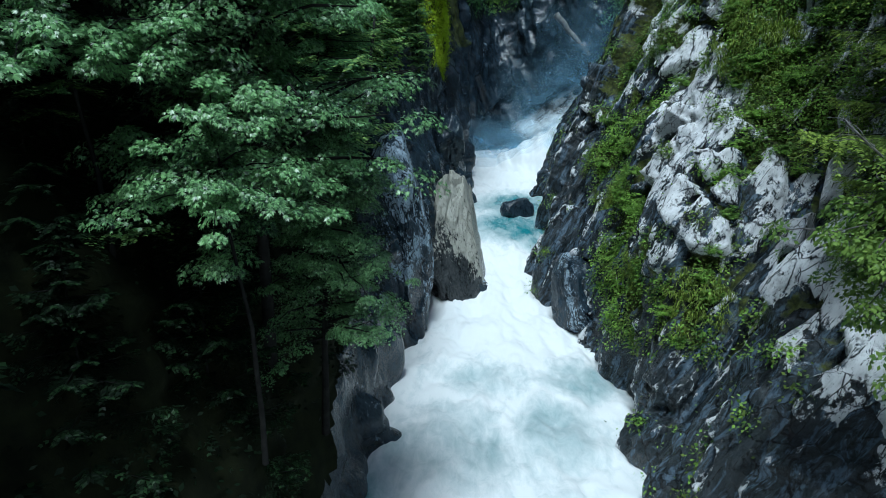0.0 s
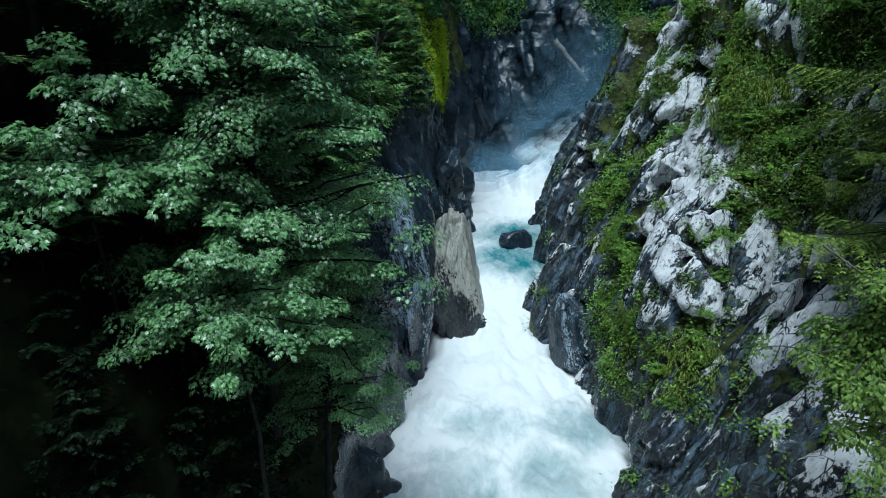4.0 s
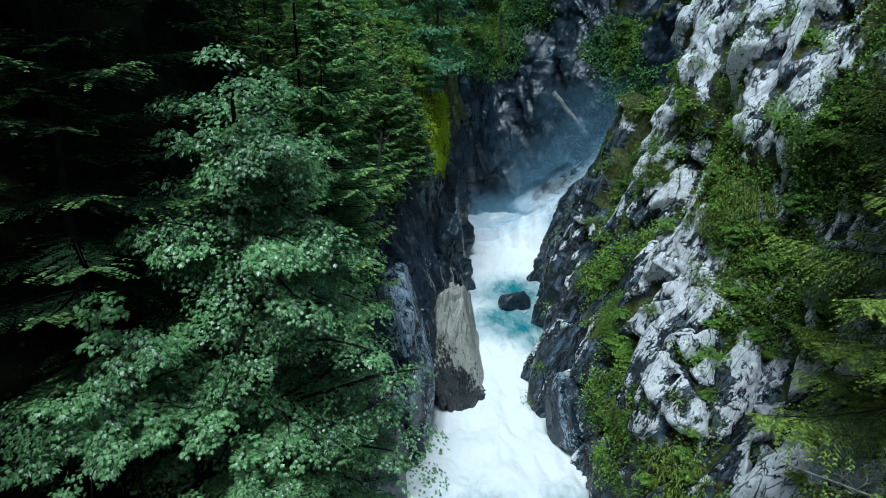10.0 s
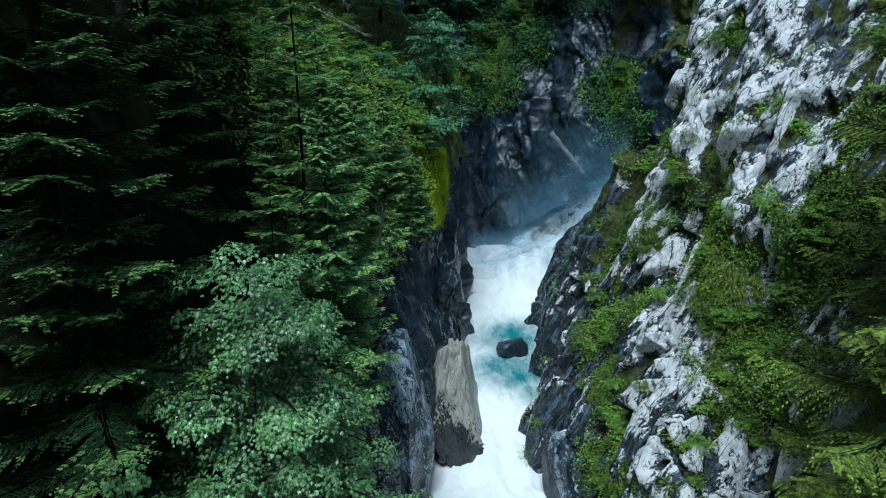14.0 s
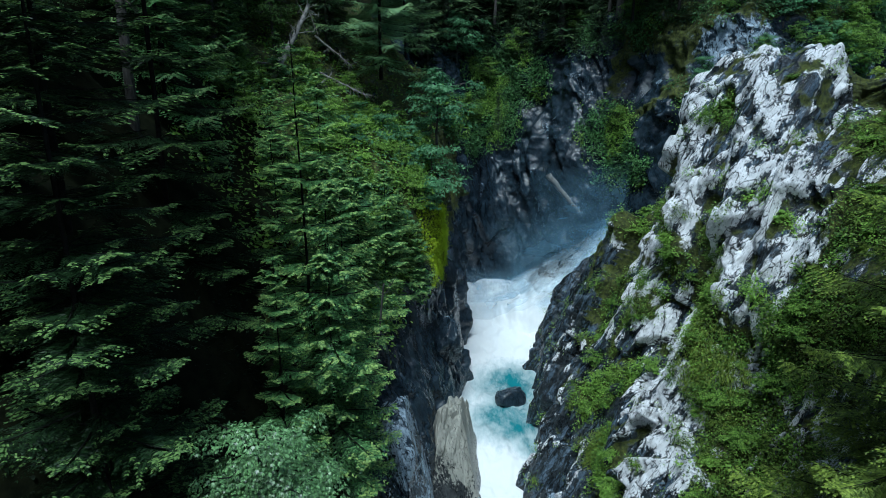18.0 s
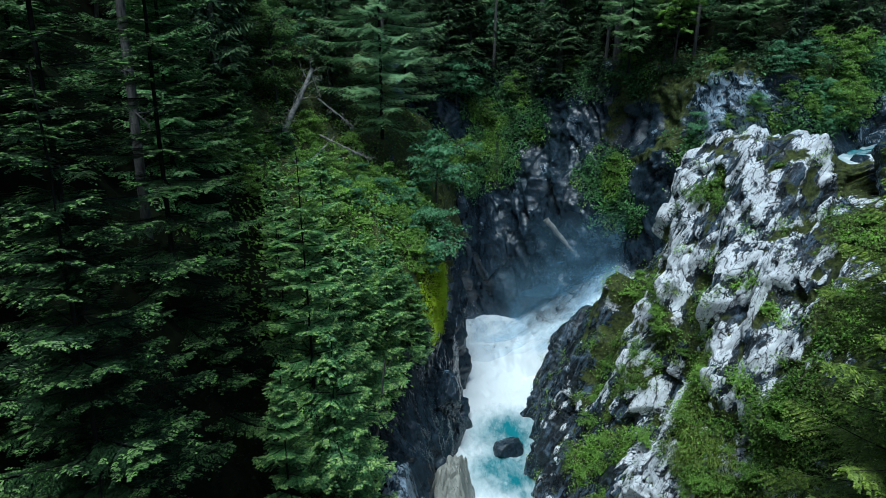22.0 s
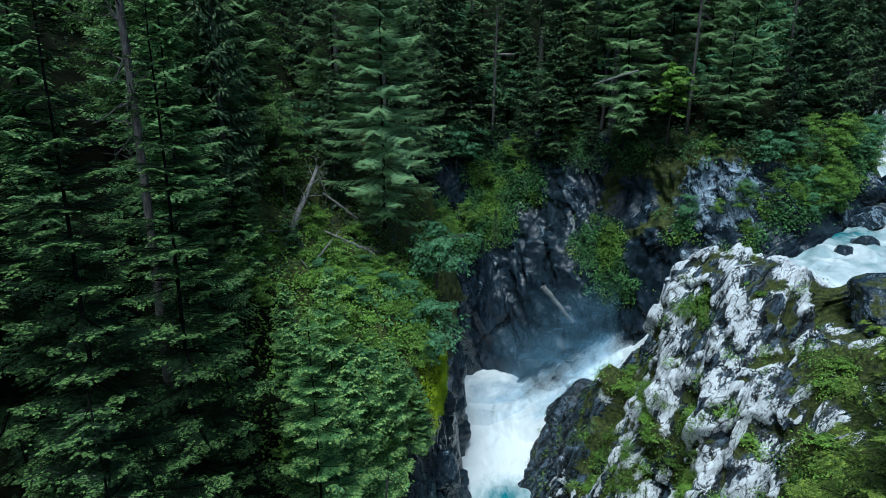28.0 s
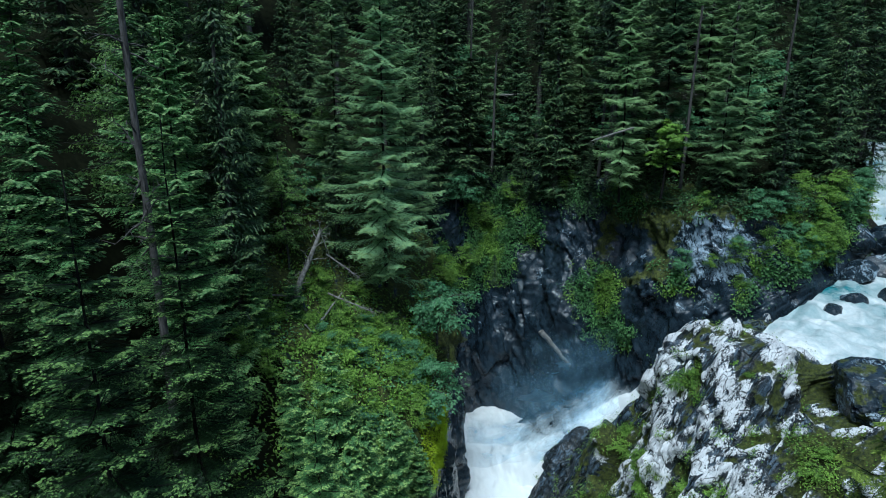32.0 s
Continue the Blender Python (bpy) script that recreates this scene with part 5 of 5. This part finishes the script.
for x, y, z, s in ((-3.8, 44.0, 20.0, 0.8), (-6.6, 45.5, 22.5, 0.9), (0.2, 57.5, 20.0, 1.0), (2.6, 63.5, 19.5, 0.9), (24.9, 48.2, 22.6, 0.6), (22.8, 48.6, 24.0, 0.45), (26.4, 49.0, 23.6, 0.5), (28.4, 48.8, 25.2, 0.5), (30.0, 49.0, 24.4, 0.55), (32.0, 50.0, 26.0, 0.7), (34.0, 51.4, 25.6, 0.7), (29.0, 49.6, 27.4, 0.6), (-3.4, 36.4, 12.6, 0.6), (-5.2, 39.0, 17.0, 0.7), (-4.2, 38.4, 16.0, 0.6), (-2.2, 42.2, 18.6, 0.7), (-4.8, 43.4, 20.6, 0.7), (-8.6, 42.4, 21.8, 0.7), (-6.0, 43.6, 21.4, 0.6), (-10.0, 44.0, 23.2, 0.7), (-3.2, 41.0, 17.4, 0.6), (-1.4, 44.0, 18.0, 0.6), (-4.6, 36.0, 14.0, 0.6), (-2.0, 37.6, 12.0, 0.5), (-7.4, 42.6, 21.6, 0.8), (17.2, 58.5, 29.0, 0.8), (13.6, 64.0, 28.0, 0.8), (-7.8, 36.0, 17.5, 0.8), (-9.2, 44.0, 23.6, 0.8), (22.4, 51.4, 28.6, 0.7), (16.2, 57.0, 19.5, 0.8), (30.6, 51.5, 29, 0.9), (5.0, 68.4, 23.5, 1.0), (8.0, 68, 26.4, 1.0)):
    place(alder, at(*(snap(far_bank, x, y, z, -0.2) if x < 0 or x > 22 else (x, y, z)), RNG.uniform(0, 360), s * RNG.uniform(0.8, 1.15)))
for k in range(30):
    x = RNG.uniform(24.5, 41)
    want = (x, 49.5 + 0.42 * max(0, x - 31), RNG.uniform(23.6, 31.0))
    kind = (alder, willow, alder, beech)[k % 4]
    place(kind, at(*snap(far_bank, *want, -0.25), RNG.uniform(0, 360), RNG.uniform(0.55, 1.05) * (0.8 if kind is beech else 1)))
for k, (x, y, s) in enumerate(((-12.6, 37.6, 0.7), (-14.0, 39.4, 0.75), (-11.9, 36.0, 0.6), (-13.2, 35.0, 0.65), (-12.9, 39.0, 0.55))):
    tagged(place(near_c, at(x, y, ground_z(far_bank, x, y) - 0.2, 70 * k, s)), group="spruces near the gorge")
    place(alder, at(x + 0.9, y - 0.8, ground_z(far_bank, x + 0.9, y - 0.8) - 0.1, 50 * k, 0.7))
lime_bush = broadleaf("young_alder_shrub", "yellow-green leafy bush on the open slope", 1.5, 1.6, 57, ovate, LIME, 0.125, 34, 120, 0.03, 0.08, "shrub", 0.5, "thin brown stems")
lime_bush.matrix_basis = at(*snap(far_bank, -8.0, 40.6, 20.6), 40)
for k in range(44):
    x, y = RNG.uniform(-11.5, -1.8), RNG.uniform(35.5, 44.5)
    place(lime_bush if k % 3 else willow, at(*snap(far_bank, x, y, ground_z(far_bank, x, y), -0.1), RNG.uniform(0, 360), RNG.uniform(0.5, 0.95) * (1 if k % 3 else 0.75)))
for i, (x, y, z, r) in enumerate(GREEN_RIGHT):
    sp = buttress.p.reshape(-1, 3)
    for k in range(2):
        ang = RNG.uniform(0, 6.28)
        want = np.array([x, y + 0.4 * r * math.cos(ang), z + 0.5 * r * math.sin(ang)])
        q = sp[np.argmin(np.sum((sp - want) ** 2, 1))]
        place(fern if (i + k) % 2 == 0 else small, odd(at(*q, RNG.uniform(0, 360), RNG.uniform(0.35, 0.9) * min(1.5, 0.6 + 0.45 * r)), RNG))

# ---- fallen and dead wood ----
def log(label, a, b, r, seed, twigs=0, name="fallen_log", reach=1.0):
    rng = np.random.default_rng(seed)
    a, b = np.array(a, float), np.array(b, float)
    s = np.linspace(0, 1, 9)[:, None]
    line = a + (b - a) * s + rng.normal(0, r * 0.15, (9, 3))
    pieces = [tube(line, r * (1 - 0.5 * s[:, 0]), 9)]
    ob = tagged(new(name), label, "log")
    wood = BARK if name == "dead_tree" else DEADWOOD
    part("stem", mesh_np("stem", *join(pieces), wood, True), ob)
    span = np.linalg.norm(b - a)
    for k in range(twigs):
        f = rng.uniform(0.3, 0.98)
        p0 = a + (b - a) * f
        d = unit(rng.normal(0, 1, 3) + (b - a) / span * 0.7)
        ln = rng.uniform(0.08, 0.22) * span * reach
        ss = np.linspace(0, 1, 5)[:, None]
        tw = p0 + d * ln * ss + np.array([0, 0, -0.25 * ln]) * ss ** 2 + rng.normal(0, 0.03 * ln, (5, 3)) * ss
        arm = part("branch", mesh_np("branch", *tube(tw, np.linspace(r * 0.22, 0.006, 5), 5), wood, True), ob)
        for h in range(3):
            q0 = tw[2 + h % 3]
            e = unit(d + rng.normal(0, 0.7, 3))
            part("twig", mesh_np("twig", *tube(q0 + e * ln * 0.4 * ss, np.linspace(r * 0.1, 0.004, 5), 4), wood, True), arm)
    return ob


log("leaning dead trunk with bare grey branches", (-11.2, 40.0, 22.8), (-9.0, 44.6, 28.6), 0.25, 1, 22)
log("thin pale pole lying across the slope", (-12.0, 40.6, 24.7), (-10.0, 40.8, 24.5), 0.08, 2, 1)
log("broken grey branch on the slope", (-9.1, 40.2, 22.2), (-7.5, 43.2, 24.0), 0.10, 3, 9)
log("tangle of dead grey branches", (-8.4, 42.4, 24.2), (-5.2, 42.8, 22.6), 0.08, 4, 24)
log("broken grey stick in the grass", (-9.6, 39.8, 22.8), (-8.6, 40.0, 21.4), 0.07, 5, 3)
log("bare grey brush caught in the undergrowth", (-8.8, 44.6, 26.6), (-6.4, 45.0, 24.6), 0.07, 15, 24)
log("pale fallen trunk on the forest floor", (2.4, 77, 37.6), (10.2, 76.6, 38.0), 0.22, 6, 3)
log("fallen trunk on the forest floor", (3.6, 72, 33.8), (8.6, 72.4, 34.2), 0.18, 7, 2)
log("dead standing trunk with short bare branches", (-12.1, 24.6, 17.0), (-12.0, 24.4, 45.0), 0.22, 8, 34, "dead_tree", 0.3)
log("dead branch hanging from a spruce", (16.6, 53.4, 35.5), (12.8, 52.6, 34.4), 0.09, 9, 9)
log("whitened dead treetop above the spruces", (21.6, 54.6, 30.0), (22.0, 54.8, 45.5), 0.16, 10, 30, "dead_tree", 0.5)
for x, y, z, h in ((3.0, 70, 33, 15), (5.6, 69, 29.5, 13), (8.2, 72.5, 30.5, 14), (12.6, 70, 31, 15), (16.0, 62, 30, 14), (19.0, 62.5, 31, 16), (26.5, 58.5, 32, 15), (31.5, 58, 33, 14)):
    log("slim grey forest trunk with bare stubs", (x, y, z), (x + 0.3, y, z + h), 0.17, 70 + int(x), 12, "dead_tree", 0.25)
log("bare pale branch beside the spruce", (10.6, 12.2, 6.2), (6.9, 10.6, 8.4), 0.035, 11, 10)
log("slim dark trunk rooted on the rock", (-3.7, 29.6, 7.4), (-2.9, 29.2, 13.6), 0.09, 12, 4, "dead_tree")
# made-up log in place of a pale rock slab edge
log("log-shaped stand-in for a pale slab edge on the back cliff", (9.9, 57.0, 15.2), (12.9, 56.2, 11.6), 0.30, 14, 0)

# ---- mist over the falls ----
def mist(at_, wide, high, turn, seed, tip=0, coat=MIST, lay=0):
    rng = np.random.default_rng(seed)
    g = np.linspace(-1, 1, 17)
    a, b = np.meshgrid(g, g, indexing="ij")
    v = np.column_stack([a.ravel() * wide / 2, 0.12 * wide * (a.ravel() ** 2 - 0.5 * b.ravel()) + rng.normal(0, 0.05, a.size), b.ravel() * high / 2])
    ob = new("mist_veil", mesh_np("mist_veil", v, grid_faces(17, 17), coat, True))
    ob.matrix_world = pose(*at_, lay, 0, turn) @ pose(0, 0, 0, 0, tip, 0)
    ob.visible_shadow = False
    return tagged(ob, "drifting white spray over the plunge pool", "mist", "spray over the falls", "stuff")


mist((7.0, 52.0, 4.6), 13, 9, 0, 1)
mist((10.4, 54.0, 6.0), 12, 9, 12, 2)
mist((12.0, 53.5, 8.5), 10, 12, -15, 3)
mist((6.0, 56.0, 4.6), 12, 7, 5, 4)
mist((13.2, 51.5, 8.0), 7, 7, 30, 5)
mist((10.5, 51.0, 5.0), 6, 5, 20, 7)
mist((4.5, 56.0, 4.5), 9, 6, -8, 6)
mist((14.6, 52.4, 11.0), 7, 8, 15, 8)
mist((12.2, 52.8, 6.8), 8, 5, 10, 9)
mist((9.0, 51.4, 3.6), 7, 3.6, 0, 10)
mist((12.2, 50.6, 8.6), 12, 4.6, 0, 11, -48)
mist((13.0, 51.4, 9.0), 11, 5.5, 0, 13, -50)
mist((10.6, 50.4, 6.4), 8, 3.4, 0, 14, -44)
mist((13.4, 50.2, 6.8), 6, 4.5, 20, 12)
mist((12.2, 51.6, 10.6), 7, 8, 5, 15)
mist((9.4, 52.0, 8.0), 8, 8, 0, 16)
mist((9.6, 56.5, 9.0), 11, 9, 0, 17)
mist((12.4, 55.2, 13.0), 12, 10, 10, 18)
mist((14.8, 53.6, 14.2), 9, 9, 18, 20)

for k, (x, y, z) in enumerate(((16.0, 51.0, 10.6), (14.4, 51.2, 9.6), (12.8, 51.4, 8.5), (11.2, 51.6, 7.5), (9.6, 51.8, 6.5), (8.2, 52.0, 5.6), (13.6, 50.8, 8.6), (10.4, 51.2, 6.6))):
    mist((x, y - 0.4, z + 0.25), 5.0, 2.3, 0, 30 + k, -32, JET, -48)
    mist((x - 0.7, y + 0.9, z + 0.5), 4.4, 2.2, 0, 50 + k, -34, JET, -44)

# ---- plant cover on the rock faces ----
ps, ns = buttress.spots(120000, RNG, lambda p, n: np.clip(1.5 * np.maximum(blobs(ragged(p, 1.4), [(x, y, z, r * 1.25) for x, y, z, r in GREEN_RIGHT]), 0.34 * moss_band(ragged(p, 2.4, 4.0))) + 1.5 * mixed(p * 2.2, 3.0) - 0.5, 0, 0.85))
pick = mixed(ps, 3.0) + RNG.normal(0, 0.12, len(ps))
stuff("rock_plants", "small leafy plants growing on the cliff", "plants", clump_mesh(ps[pick > 0.16], ns[pick > 0.16], 9, 0.17, 0.12, ovate, RNG), SHRUB)
low = abs(pick) <= 0.16
stuff("rock_herbs", "dark olive herbs and moss on the cliff", "plants", clump_mesh(ps[low], ns[low], 9, 0.15, 0.11, ovate, RNG), OLIVE)
stuff("rock_ferns", "yellow-green ferns growing on the cliff", "plants", clump_mesh(ps[pick < -0.16], ns[pick < -0.16], 9, 0.17, 0.12, ovate, RNG), LIME)
gp, gn = buttress.spots(60000, RNG, lambda p, n: 0.32 * blobs(p, [(11.7, 25.0, 11.2, 2.2), (11.6, 23.0, 10.4, 2.0), (8.2, 18.8, 2.2, 1.3), (8.2, 29.4, 4.0, 1.6), (12.4, 28, 13, 1.6), (7.9, 23.6, 1.8, 1.3)]))
stuff("cliff_grass", "long arching grass on the ledges", "grass", tufts(gp, gn, 22, 0.55, RNG), GRASS)
dp, dn = buttress.spots(30000, RNG, lambda p, n: 0.12 * blobs(p, [(11.9, 22.6, 9.8, 1.6), (12.6, 22, 11, 1.4)]))
stuff("dry_grass", "pale dry grass hanging from a ledge", "grass", tufts(dp, dn, 20, 0.6, RNG), DRY)

ls, ln_ = far_bank.spots(140000, RNG, lambda p, n: 0.32 * np.clip((p[:, 2] - 9.0 - 0.6 * np.maximum(p[:, 0] + 1, 0)) / 3, 0, 1) * (p[:, 1] > 26) * (p[:, 1] < 60) * (p[:, 0] < -1.3 + 0.8 * mixed(p, 2.0)) * (p[:, 0] > -14) * (mixed(p, 21.0) > -0.22))
pick = mixed(ls, 8.0)
stuff("slope_plants", "dense green undergrowth on the steep slope", "plants", clump_mesh(ls[pick > 0.08], ln_[pick > 0.08], 9, 0.3, 0.24, ovate, RNG), SHRUB)
stuff("slope_herbs", "yellow-green herbs on the steep slope", "plants", clump_mesh(ls[pick < -0.02], ln_[pick < -0.02], 9, 0.28, 0.22, ovate, RNG), LIME)
stuff("slope_willow", "blue-green leafy undergrowth on the slope", "plants", clump_mesh(ls[abs(pick - 0.03) < 0.05], ln_[abs(pick - 0.03) < 0.05], 9, 0.28, 0.22, ovate, RNG), SHRUB_BLUE)
bs, bn = far_bank.spots(110000, RNG, lambda p, n: 0.85 * blobs(ragged(p, 1.5), GREEN_BACK))
pick = mixed(bs, 14.0)
stuff("hanging_ivy", "curtain of leafy creepers on the back cliff", "plants", clump_mesh(bs[pick > -0.1], bn[pick > -0.1], 9, 0.24, 0.23, ovate, RNG), SLOPE)
stuff("hanging_moss", "yellowish moss and ferns on the back cliff", "plants", clump_mesh(bs[pick <= -0.1], bn[pick <= -0.1], 9, 0.24, 0.21, ovate, RNG), LIME)
rs, rn = far_bank.spots(80000, RNG, lambda p, n: 0.6 * np.clip((p[:, 2] - 25.5 - 2.2 * (p[:, 0] > 17)) / 2, 0, 1) * (mixed(p * 1.6, 9.0) > -0.05) * (p[:, 2] < 31.5) * (p[:, 0] > 0) * (p[:, 0] < 34) * (p[:, 1] < 74))
stuff("rim_undergrowth", "dark green shrubs and ferns along the cliff rim", "plants", clump_mesh(rs, rn, 8, 0.3, 0.2, ovate, RNG), SLOPE)
ys, yn = far_bank.spots(120000, RNG, lambda p, n: 1.0 * (p[:, 0] > -1.7) * (p[:, 0] < 0.3) * (p[:, 1] > 38.5) * (p[:, 1] < 47) * (np.abs(p[:, 2] - 12.6) < 2.6 + 2 * mixed(p, 5.0)))
stuff("yellow_moss", "bright yellow-green moss cushion hanging on the cliff", "moss", clump_mesh(ys, yn, 7, 0.1, 0.1, ovate, RNG), YELLOW)
fs, fn_ = far_bank.spots(60000, RNG, lambda p, n: 0.45 * (p[:, 2] > 26 + 2.6 * (p[:, 0] > 17)) * (p[:, 2] < 44) * (p[:, 1] > 40) * (p[:, 0] > -30) * (p[:, 0] < 45))
stuff("forest_undergrowth", "dark green undergrowth on the forest floor", "plants", clump_mesh(fs, fn_, 7, 0.3, 0.22, ovate, RNG), NEEDLE_FAR)
# near-black leaf cover added to darken the bank under the trees
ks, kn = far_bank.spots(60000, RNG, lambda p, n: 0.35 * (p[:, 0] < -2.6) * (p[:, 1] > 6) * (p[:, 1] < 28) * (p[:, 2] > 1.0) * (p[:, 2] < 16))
stuff("bank_undergrowth", "near-black leafy undergrowth painting in the shade on the near bank", "plants", clump_mesh(ks, kn, 7, 0.22, 0.15, ovate, RNG, 0.8), SHADE)
